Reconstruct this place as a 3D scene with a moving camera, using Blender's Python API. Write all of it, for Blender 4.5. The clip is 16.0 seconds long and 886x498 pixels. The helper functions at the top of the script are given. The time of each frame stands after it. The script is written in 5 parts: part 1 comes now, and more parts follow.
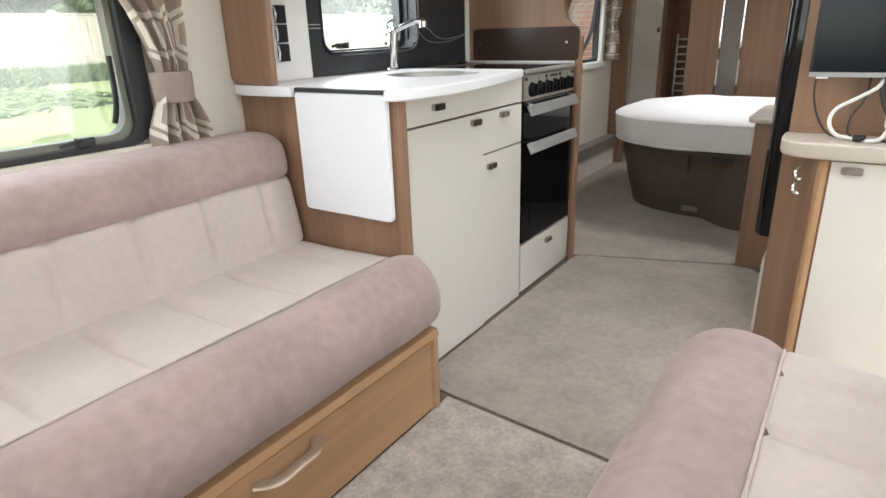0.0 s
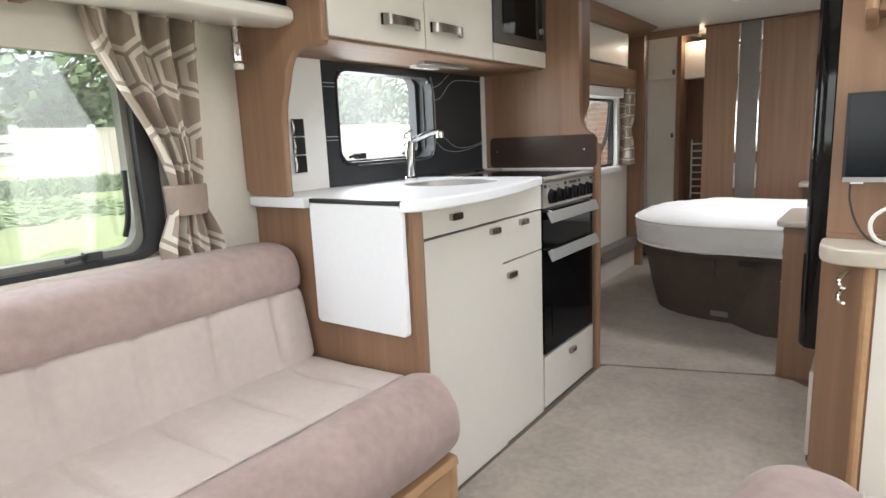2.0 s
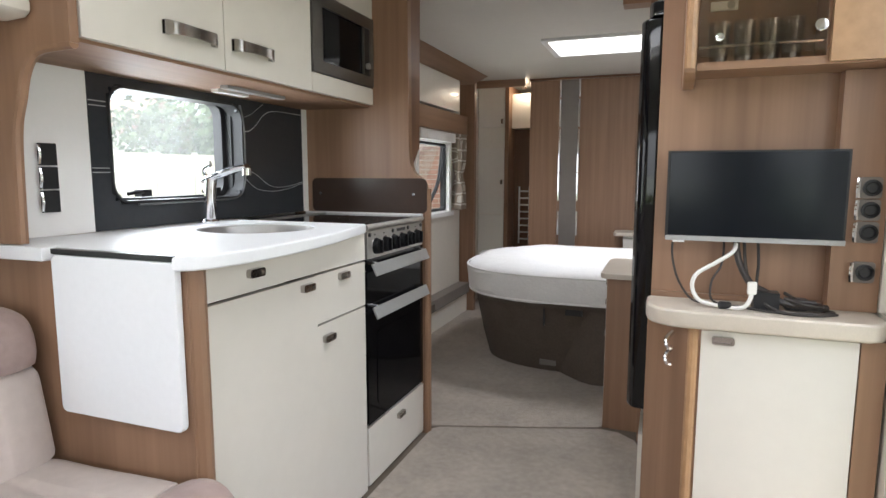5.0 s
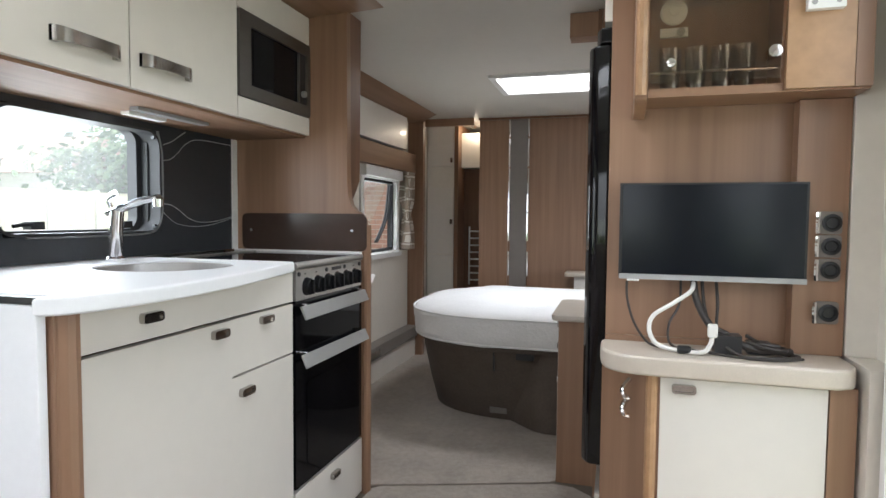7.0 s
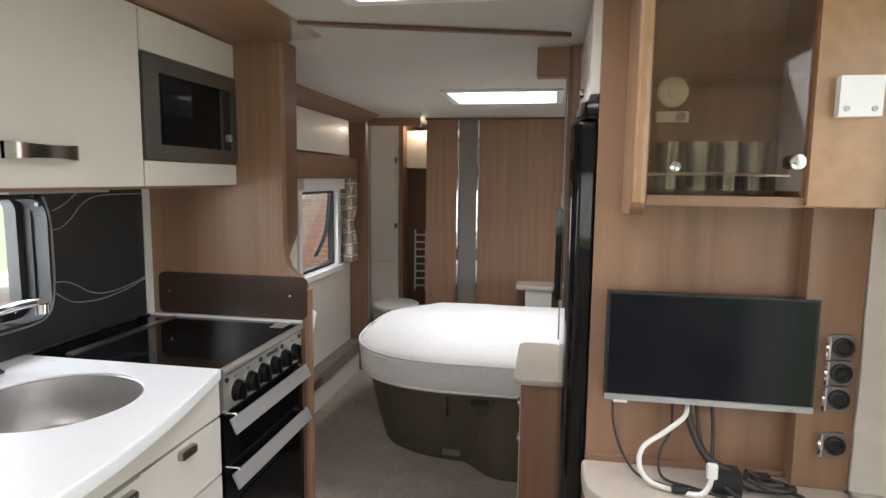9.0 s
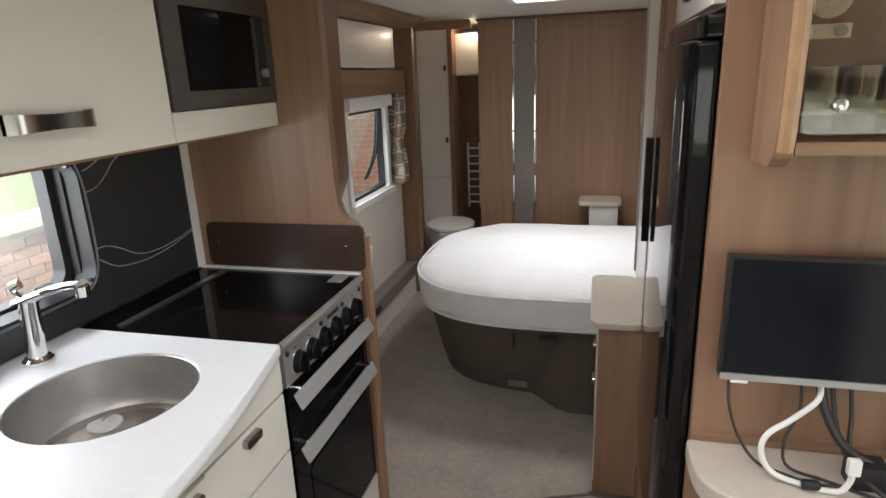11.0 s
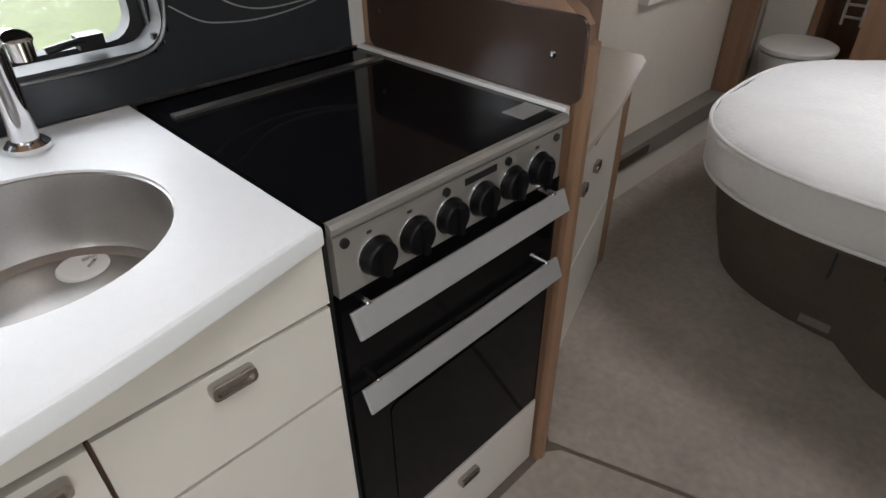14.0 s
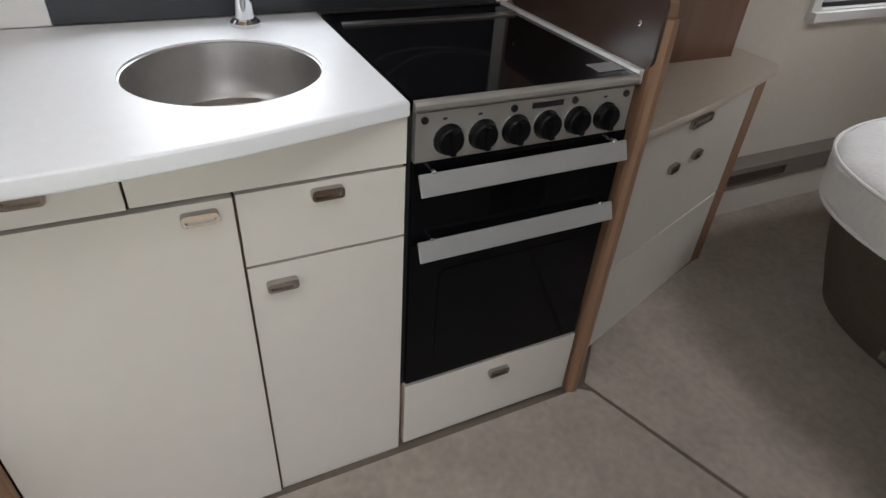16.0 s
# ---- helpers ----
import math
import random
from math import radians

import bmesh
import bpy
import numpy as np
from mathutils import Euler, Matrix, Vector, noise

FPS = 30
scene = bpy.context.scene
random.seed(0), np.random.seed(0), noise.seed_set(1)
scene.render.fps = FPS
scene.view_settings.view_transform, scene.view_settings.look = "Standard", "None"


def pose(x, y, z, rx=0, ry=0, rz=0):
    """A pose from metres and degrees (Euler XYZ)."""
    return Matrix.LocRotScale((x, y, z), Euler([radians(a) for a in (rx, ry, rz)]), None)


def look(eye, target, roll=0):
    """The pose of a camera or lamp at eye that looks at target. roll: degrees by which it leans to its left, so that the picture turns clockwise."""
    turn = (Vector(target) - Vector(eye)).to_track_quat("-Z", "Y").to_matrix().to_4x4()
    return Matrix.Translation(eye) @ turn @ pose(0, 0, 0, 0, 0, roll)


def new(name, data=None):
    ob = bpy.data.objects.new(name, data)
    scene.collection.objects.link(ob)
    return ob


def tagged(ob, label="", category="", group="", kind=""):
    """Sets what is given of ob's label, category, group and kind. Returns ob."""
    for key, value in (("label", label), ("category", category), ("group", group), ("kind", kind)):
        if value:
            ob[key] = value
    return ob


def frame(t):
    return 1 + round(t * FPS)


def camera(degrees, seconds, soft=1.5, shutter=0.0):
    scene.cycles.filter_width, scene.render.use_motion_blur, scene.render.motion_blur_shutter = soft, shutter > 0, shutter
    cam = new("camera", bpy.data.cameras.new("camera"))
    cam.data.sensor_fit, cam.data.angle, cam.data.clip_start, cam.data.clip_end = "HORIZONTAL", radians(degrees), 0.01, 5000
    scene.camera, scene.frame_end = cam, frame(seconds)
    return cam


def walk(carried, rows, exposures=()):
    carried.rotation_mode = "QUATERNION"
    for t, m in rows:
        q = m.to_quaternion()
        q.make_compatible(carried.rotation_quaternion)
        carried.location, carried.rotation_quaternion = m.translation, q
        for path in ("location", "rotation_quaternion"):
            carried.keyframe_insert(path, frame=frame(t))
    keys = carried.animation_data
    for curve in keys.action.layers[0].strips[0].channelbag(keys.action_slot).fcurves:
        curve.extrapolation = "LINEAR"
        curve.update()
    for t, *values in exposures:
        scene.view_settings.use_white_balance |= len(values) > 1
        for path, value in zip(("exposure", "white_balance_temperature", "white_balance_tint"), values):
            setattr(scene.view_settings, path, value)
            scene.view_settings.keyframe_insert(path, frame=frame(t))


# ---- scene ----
cam = camera(73.4, 16.0)
PATH = [
    (0, (0.169, -0.15, 1.083), (-0.906, 1.391, 0.396), -1.9),
    (0.5, (0.158, -0.125, 1.072), (-0.889, 1.434, 0.384), -1.6),
    (1, (0.141, -0.093, 1.069), (-0.915, 1.478, 0.424), -1.9),
    (1.5, (0.124, -0.076, 1.076), (-0.984, 1.512, 0.574), -2.3),
    (2, (0.109, -0.065, 1.093), (-1.055, 1.52, 0.731), -2.6),
    (2.5, (0.104, -0.033, 1.099), (-1.086, 1.55, 0.827), -3.7),
    (3, (0.086, 0.039, 1.097), (-1.152, 1.593, 0.866), -4.7),
    (3.5, (0.035, 0.132, 1.095), (-1.142, 1.735, 0.883), -4.3),
    (4, (-0.024, 0.187, 1.096), (-1.002, 1.916, 0.863), -1.7),
    (4.5, (-0.016, 0.205, 1.093), (-0.849, 2.006, 0.84), -0.2),
    (5, (0.029, 0.203, 1.103), (-0.668, 2.061, 0.855), 0.1),
    (5.2, (0.049, 0.203, 1.111), (-0.623, 2.071, 0.863), 0.2),
    (7.3, (-0.001, 0.437, 1.057), (-0.49, 2.374, 0.969), 0.3),
    (7.5, (-0.022, 0.485, 1.041), (-0.448, 2.437, 0.955), 0.4),
    (8, (-0.086, 0.603, 1.14), (-0.445, 2.567, 1.021), 1.3),
    (8.2, (-0.09, 0.619, 1.204), (-0.44, 2.583, 1.055), 1.0),
    (10.3, (-0.156, 0.684, 1.557), (-0.591, 2.606, 1.216), -1.5),
    (10.5, (-0.166, 0.714, 1.548), (-0.649, 2.619, 1.174), -2.0),
    (11, (-0.213, 0.853, 1.512), (-0.709, 2.706, 0.949), -2.3),
    (11.5, (-0.282, 0.984, 1.468), (-0.784, 2.754, 0.685), -4.1),
    (12, (-0.305, 1.133, 1.428), (-0.935, 2.824, 0.566), -5.5),
    (12.5, (-0.351, 1.273, 1.382), (-1.063, 2.885, 0.436), -6.2),
    (13, (-0.415, 1.415, 1.35), (-1.257, 2.912, 0.324), -7.6),
    (13.5, (-0.409, 1.579, 1.324), (-1.483, 2.853, 0.219), -4.9),
    (14, (-0.379, 1.634, 1.311), (-1.551, 2.793, 0.178), -0.7),
    (14.5, (-0.312, 1.638, 1.294), (-1.599, 2.643, 0.139), 1.2),
    (15, (-0.201, 1.613, 1.301), (-1.578, 2.478, 0.137), 2.6),
    (15.5, (-0.099, 1.585, 1.314), (-1.524, 2.375, 0.154), 2.9),
    (16, (-0.03, 1.573, 1.318), (-1.47, 2.331, 0.154), 4.2),
]
walk(cam, [(t, look(eye, target, roll)) for t, eye, target, roll in PATH],
     exposures=[(0, 1.12, 6400, 9), (3.5, 1.10, 6350, 10), (5.0, 1.06, 6250, 10), (7.3, 0.97, 6100, 9), (8, 0.97, 6350, 10),
                (10.5, 0.84, 6450, 11), (12, 0.68, 6500, 11), (14, 0.56, 6450, 11), (16, 0.50, 6400, 11)])

# ---- light ----
world = bpy.data.worlds.new("world")
scene.world = world
world.use_nodes = True
_wn = world.node_tree.nodes
sky = _wn.new("ShaderNodeTexSky")
sky.sky_type, sky.sun_disc = "NISHITA", False
sky.sun_elevation, sky.sun_rotation = radians(75), radians(101)
sky.dust_density, sky.air_density = 3.0, 1.2
_wn["Background"].inputs["Strength"].default_value = 0.15
haze = _wn.new("ShaderNodeHueSaturation")
haze.inputs["Saturation"].default_value, haze.inputs["Value"].default_value = 0.45, 1.4
world.node_tree.links.new(sky.outputs["Color"], haze.inputs["Color"])
world.node_tree.links.new(haze.outputs["Color"], _wn["Background"].inputs["Color"])
sun = new("sun", bpy.data.lights.new("sun", "SUN"))
sun.data.energy, sun.data.angle, sun.data.color = 5.0, radians(4), (1, 0.96, 0.90)
sun.matrix_world = look((2.4, -0.5, 9), (0, 0, 0))


def window_light(name, place, target, sx, sy, watts, colour=(0.95, 0.96, 1.0), spread=180):
    lamp = new(name, bpy.data.lights.new(name, "AREA"))
    lamp.data.shape, lamp.data.size, lamp.data.size_y = "RECTANGLE", sx, sy
    lamp.data.energy, lamp.data.color = watts, colour
    lamp.data.spread = radians(spread)
    lamp.matrix_world = look(place, target)
    return lamp


window_light("front_window_light", (-0.45, -1.74, 1.2), (-0.45, 0, 0.5), 1.5, 0.6, 3.8)
window_light("west_window_light", (-1.60, 0.0, 1.12), (0, 0.0, 0.5), 1.4, 0.5, 3.4)
window_light("east_window_light", (0.73, 0.1, 1.12), (-1, 0.1, 0.2), 1.5, 0.5, 2.6)
window_light("kitchen_window_light", (-1.72, 1.77, 1.22), (0, 1.77, 0.75), 0.52, 0.36, 4.7)
window_light("door_light", (0.80, 1.5, 1.0), (-1, 1.5, 0.4), 0.5, 1.6, 2.6)
window_light("bedroom_window_light", (-1.64, 4.17, 1.12), (0, 4.1, 0.9), 0.5, 0.4, 1.3)
# added overhead lamp that brightens the lounge, out of view
window_light("lounge_fill_light", (-0.43, 0.35, 1.892), (-0.43, 0.35, 0), 0.7, 0.6, 2.7)
window_light("kitchen_rooflight_light", (-0.36, 1.86, 1.892), (-0.36, 1.86, 0), 0.42, 0.45, 1.4, spread=120)
window_light("bedroom_rooflight_light", (-0.367, 3.87, 1.892), (-0.367, 3.87, 0), 0.5, 0.4, 4.3, spread=115)


# ---- materials ----
def material(name, colour, rough=0.5, metal=0.0, vary=0.0, scale=8.0, stretch=(1, 1, 1), bump=0.0, bump_scale=200.0,
             second=None, sheen=0.0, coat=0.0, detail=4.0, rough_vary=0.0, speckle=0.0):
    m = bpy.data.materials.new(name)
    m.use_nodes = True
    nt, n, l = m.node_tree, m.node_tree.nodes, m.node_tree.links
    b = n["Principled BSDF"]
    b.inputs["Roughness"].default_value, b.inputs["Metallic"].default_value = rough, metal
    b.inputs["Base Color"].default_value = (*colour, 1)
    b.inputs["Sheen Weight"].default_value, b.inputs["Coat Weight"].default_value = sheen, coat
    b.inputs["Coat Roughness"].default_value = 0.06
    if not (vary or bump):
        return m
    tc = n.new("ShaderNodeTexCoord")
    mp = n.new("ShaderNodeMapping")
    mp.inputs["Scale"].default_value = stretch
    l.new(tc.outputs["Object"], mp.inputs["Vector"])
    if vary:
        big, fine = n.new("ShaderNodeTexNoise"), n.new("ShaderNodeTexNoise")
        for t, s in ((big, scale), (fine, scale * 7.3)):
            t.inputs["Scale"].default_value, t.inputs["Detail"].default_value = s, detail
            l.new(mp.outputs["Vector"], t.inputs["Vector"])
        mix = n.new("ShaderNodeMath")
        mix.operation = "ADD"
        l.new(big.outputs["Fac"], mix.inputs[0])
        l.new(fine.outputs["Fac"], mix.inputs[1])
        ramp = n.new("ShaderNodeMapRange")
        ramp.inputs["From Min"].default_value, ramp.inputs["From Max"].default_value = 0.62, 1.38
        l.new(mix.outputs[0], ramp.inputs["Value"])
        cm = n.new("ShaderNodeMix")
        cm.data_type = "RGBA"
        dark = second or tuple(c * (1 - vary) for c in colour)
        lite = tuple(min(1, c * (1 + vary * 0.6)) for c in colour)
        cm.inputs["A"].default_value, cm.inputs["B"].default_value = (*dark, 1), (*lite, 1)
        l.new(ramp.outputs["Result"], cm.inputs["Factor"])
        l.new(cm.outputs["Result"], b.inputs["Base Color"])
        if rough_vary:
            rr = n.new("ShaderNodeMapRange")
            rr.inputs["To Min"].default_value, rr.inputs["To Max"].default_value = rough - rough_vary, rough + rough_vary
            l.new(big.outputs["Fac"], rr.inputs["Value"])
            l.new(rr.outputs["Result"], b.inputs["Roughness"])
    if bump:
        bt, bp = n.new("ShaderNodeTexNoise"), n.new("ShaderNodeBump")
        bt.inputs["Scale"].default_value, bt.inputs["Detail"].default_value = bump_scale, 3
        l.new(mp.outputs["Vector"], bt.inputs["Vector"])
        bp.inputs["Strength"].default_value, bp.inputs["Distance"].default_value = bump, 0.004
        l.new(bt.outputs["Fac"], bp.inputs["Height"])
        l.new(bp.outputs["Normal"], b.inputs["Normal"])
    return m


def wood(name, colour, second, stretch, rough=0.38):
    return material(name, colour, rough, vary=0.12, scale=1.0, stretch=stretch, bump=0.03, bump_scale=60, second=second, detail=3, rough_vary=0.06)


WOOD_C, WOOD_D = (0.305, 0.180, 0.110), (0.200, 0.110, 0.063)
M = {}
M["wood"] = wood("walnut_laminate", WOOD_C, WOOD_D, (4.5, 4.5, 0.16))
M["wood_y"] = wood("walnut_laminate_lengthwise", WOOD_C, WOOD_D, (4.5, 0.16, 4.5))
M["wood_x"] = wood("walnut_laminate_crosswise", WOOD_C, WOOD_D, (0.16, 4.5, 4.5))
M["wood_matt"] = wood("walnut_laminate_matt", WOOD_C, WOOD_D, (4.5, 0.16, 4.5), 0.68)
M["oak"] = wood("oak_laminate_lengthwise", (0.43, 0.26, 0.138), (0.33, 0.19, 0.097), (4.5, 0.16, 4.5))
M["dark_wood"] = wood("dark_walnut_laminate", (0.20, 0.10, 0.055), (0.12, 0.06, 0.032), (4.5, 4.5, 0.16))
M["cream"] = material("cream_gloss_laminate", (0.70, 0.665, 0.605), 0.3, vary=0.03, scale=3, coat=0.25)
M["wall"] = material("cream_vinyl_wallboard", (0.70, 0.655, 0.58), 0.55, vary=0.05, scale=5, bump=0.05, bump_scale=300)
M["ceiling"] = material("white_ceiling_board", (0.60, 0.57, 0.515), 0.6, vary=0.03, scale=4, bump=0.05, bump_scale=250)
M["worktop"] = material("white_worktop_laminate", (0.83, 0.845, 0.865), 0.42, vary=0.03, scale=60, coat=0.05)
M["white"] = material("white_plastic", (0.80, 0.79, 0.77), 0.35, vary=0.02, scale=10)
M["beige_top"] = material("beige_laminate_top", (0.52, 0.46, 0.385), 0.35, vary=0.08, scale=40)
M["mauve"] = material("mauve_suede_fabric", (0.365, 0.272, 0.250), 0.9, vary=0.2, scale=5, bump=0.25, bump_scale=420, sheen=0.18)
M["fabric"] = material("beige_woven_fabric", (0.53, 0.456, 0.416), 0.9, vary=0.09, scale=6, bump=0.3, bump_scale=600, sheen=0.2)
M["carpet"] = material("beige_pile_carpet", (0.40, 0.345, 0.29), 0.97, vary=0.25, scale=6, bump=1.0, bump_scale=520, sheen=0.15, detail=6)
M["carpet_deep"] = material("beige_deep_pile_carpet", (0.46, 0.405, 0.35), 0.97, vary=0.42, scale=12, bump=1.0, bump_scale=300, sheen=0.2, detail=7)
M["binding"] = material("carpet_binding", (0.16, 0.13, 0.10), 0.95, vary=0.2, scale=60)
M["black"] = material("black_plastic", (0.013, 0.013, 0.014), 0.35, vary=0.2, scale=20)
M["black_gloss"] = material("black_gloss_glass", (0.004, 0.004, 0.005), 0.06, vary=0.2, scale=10)
M["black_gloss"].node_tree.nodes["Principled BSDF"].inputs["Specular IOR Level"].default_value = 0.14
M["fridge"] = material("dark_glass_fridge_door", (0.005, 0.005, 0.006), 0.05, vary=0.2, scale=6)
M["fridge"].node_tree.nodes["Principled BSDF"].inputs["Specular IOR Level"].default_value = 0.38
M["knob"] = material("matt_black_knob", (0.004, 0.004, 0.005), 0.45, vary=0.2, scale=30)
M["knob"].node_tree.nodes["Principled BSDF"].inputs["Specular IOR Level"].default_value = 0.2
M["panel_steel"] = material("satin_control_panel", (0.40, 0.385, 0.36), 0.38, 0.55, vary=0.06, scale=3)
M["screen"] = material("matt_screen", (0.004, 0.006, 0.010), 0.16)
M["screen"].node_tree.nodes["Principled BSDF"].inputs["Specular IOR Level"].default_value = 0.27
M["splash"] = material("charcoal_splashback", (0.034, 0.037, 0.042), 0.26, vary=0.1, scale=6)
M["brown_glass"] = material("brown_glass_panel", (0.050, 0.030, 0.022), 0.2, vary=0.1, scale=5)
M["wave"] = material("pale_printed_line", (0.35, 0.36, 0.37), 0.4)
M["chrome"] = material("chrome", (0.78, 0.78, 0.79), 0.1, 1.0, vary=0.04, scale=20)
M["steel"] = material("brushed_steel", (0.56, 0.54, 0.51), 0.33, 1.0, vary=0.1, scale=3, stretch=(4, 60, 60))
M["sink_steel"] = material("satin_sink_steel", (0.50, 0.485, 0.47), 0.40, 1.0, vary=0.08, scale=30)
M["champagne"] = material("brushed_champagne_metal", (0.50, 0.40, 0.31), 0.36, 0.8, vary=0.08, scale=20)
M["microwave_steel"] = material("dark_brushed_steel", (0.20, 0.19, 0.18), 0.36, 0.9, vary=0.1, scale=4, stretch=(4, 4, 40))
M["pewter"] = material("pewter_handle", (0.42, 0.395, 0.37), 0.2, 1.0, vary=0.1, scale=30)
M["trim_grey"] = material("grey_trim", (0.22, 0.225, 0.23), 0.35, 0.4)
M["silver"] = material("silver_paint", (0.38, 0.38, 0.375), 0.4, 0.3, vary=0.05, scale=10)
M["mattress"] = material("white_quilted_cotton", (0.78, 0.77, 0.76), 0.85, vary=0.05, scale=9, bump=0.6, bump_scale=70, sheen=0.1)
M["bed_base"] = material("taupe_fabric_base", (0.105, 0.08, 0.062), 0.85, vary=0.2, scale=10, bump=0.2, bump_scale=400)
M["seal_grey"] = material("grey_window_seal", (0.20, 0.195, 0.165), 0.4, vary=0.12, scale=12)
M["tie_cloth"] = material("taupe_tie_cloth", (0.31, 0.245, 0.205), 0.9, vary=0.08, scale=8, bump=0.2, bump_scale=500, sheen=0.1)
M["taupe"] = material("taupe_panel", (0.20, 0.175, 0.155), 0.5, vary=0.06, scale=4)
M["rubber"] = material("black_rubber_seal", (0.018, 0.018, 0.02), 0.6, vary=0.2, scale=30)
M["cable_white"] = material("white_cable", (0.72, 0.70, 0.66), 0.5)
M["cable_dark"] = material("dark_cable", (0.03, 0.024, 0.02), 0.5)
M["grass"] = material("lawn_grass", (0.15, 0.18, 0.075), 0.95, vary=0.35, scale=3, bump=1, bump_scale=30)
M["weed"] = material("weed_leaves", (0.12, 0.17, 0.07), 0.85, vary=0.3, scale=2)
M["fence"] = material("pale_fence_board", (0.56, 0.50, 0.41), 0.85, vary=0.12, scale=3, stretch=(6, 6, 0.6))
M["fence_post"] = material("concrete_fence_post", (0.55, 0.53, 0.49), 0.9, vary=0.12, scale=6)
M["leaf"] = material("green_foliage", (0.095, 0.14, 0.06), 0.7, vary=0.5, scale=1.5)
M["bark"] = material("brown_bark", (0.10, 0.07, 0.05), 0.9, vary=0.4, scale=6)
M["brick"] = material("red_brick", (0.45, 0.25, 0.19), 0.9, vary=0.3, scale=3, bump=0.4, bump_scale=60)
_bn, _bl = M["brick"].node_tree.nodes, M["brick"].node_tree.links
_tone, _each, _span = _bn.new("ShaderNodeHueSaturation"), _bn.new("ShaderNodeObjectInfo"), _bn.new("ShaderNodeMapRange")
_span.inputs["To Min"].default_value, _span.inputs["To Max"].default_value = 0.72, 1.2
_bl.new(_each.outputs["Random"], _span.inputs["Value"])
_bl.new(_span.outputs["Result"], _tone.inputs["Value"])
_bl.new(_bn["Principled BSDF"].inputs["Base Color"].links[0].from_socket, _tone.inputs["Color"])
_bl.new(_tone.outputs["Color"], _bn["Principled BSDF"].inputs["Base Color"])
M["mortar"] = material("pale_mortar", (0.5, 0.46, 0.40), 0.95, vary=0.15, scale=20)
M["coping"] = material("pale_stone_coping", (0.62, 0.58, 0.50), 0.9, vary=0.15, scale=6)
M["render"] = material("pale_house_render", (0.62, 0.56, 0.50), 0.9, vary=0.08, scale=1)
M["roof_tile"] = material("brown_roof_tile", (0.30, 0.19, 0.15), 0.85, vary=0.3, scale=5)


def glass_material(name, tint, rough=0.02, clear=0.9, haze=0.0):
    """Clear sheet with a glossy share; haze mixes in a pale veil imitating glare."""
    m = bpy.data.materials.new(name)
    m.use_nodes = True
    n, l = m.node_tree.nodes, m.node_tree.links
    n.remove(n["Principled BSDF"])
    g, t, mix = n.new("ShaderNodeBsdfGlossy"), n.new("ShaderNodeBsdfTransparent"), n.new("ShaderNodeMixShader")
    g.inputs["Roughness"].default_value = rough
    t.inputs["Color"].default_value = (*tint, 1)
    mix.inputs["Fac"].default_value = 1 - clear
    l.new(t.outputs[0], mix.inputs[1])
    l.new(g.outputs[0], mix.inputs[2])
    last = mix
    # milky share washes out the view as bright daylight would
    if haze:
        milk, veil = n.new("ShaderNodeBsdfTranslucent"), n.new("ShaderNodeMixShader")
        milk.inputs["Color"].default_value = (0.92, 0.94, 0.93, 1)
        veil.inputs["Fac"].default_value = haze
        l.new(mix.outputs[0], veil.inputs[1])
        l.new(milk.outputs[0], veil.inputs[2])
        last = veil
    l.new(last.outputs[0], n["Material Output"].inputs["Surface"])
    return m


M["glass"] = glass_material("acrylic_window_glass", (0.93, 0.95, 0.94), 0.02, 0.92, 0.03)
M["clear_glass"] = glass_material("clear_glassware", (0.94, 0.95, 0.95), 0.02, 0.90)
M["smoked"] = glass_material("smoked_cabinet_glass", (0.84, 0.79, 0.71), 0.05, 0.93)


def frosted():
    m = bpy.data.materials.new("frosted_rooflight")
    m.use_nodes = True
    n, l = m.node_tree.nodes, m.node_tree.links
    b = n["Principled BSDF"]
    b.inputs["Base Color"].default_value = (0.9, 0.9, 0.88, 1)
    t, a = n.new("ShaderNodeBsdfTranslucent"), n.new("ShaderNodeAddShader")
    t.inputs["Color"].default_value = (0.95, 0.95, 0.93, 1)
    l.new(b.outputs[0], a.inputs[0])
    l.new(t.outputs[0], a.inputs[1])
    mix, tr = n.new("ShaderNodeMixShader"), n.new("ShaderNodeBsdfTransparent")
    mix.inputs["Fac"].default_value = 0.06
    l.new(t.outputs[0], mix.inputs[1])
    l.new(tr.outputs[0], mix.inputs[2])
    l.new(mix.outputs[0], n["Material Output"].inputs["Surface"])
    return m


M["frosted"] = frosted()


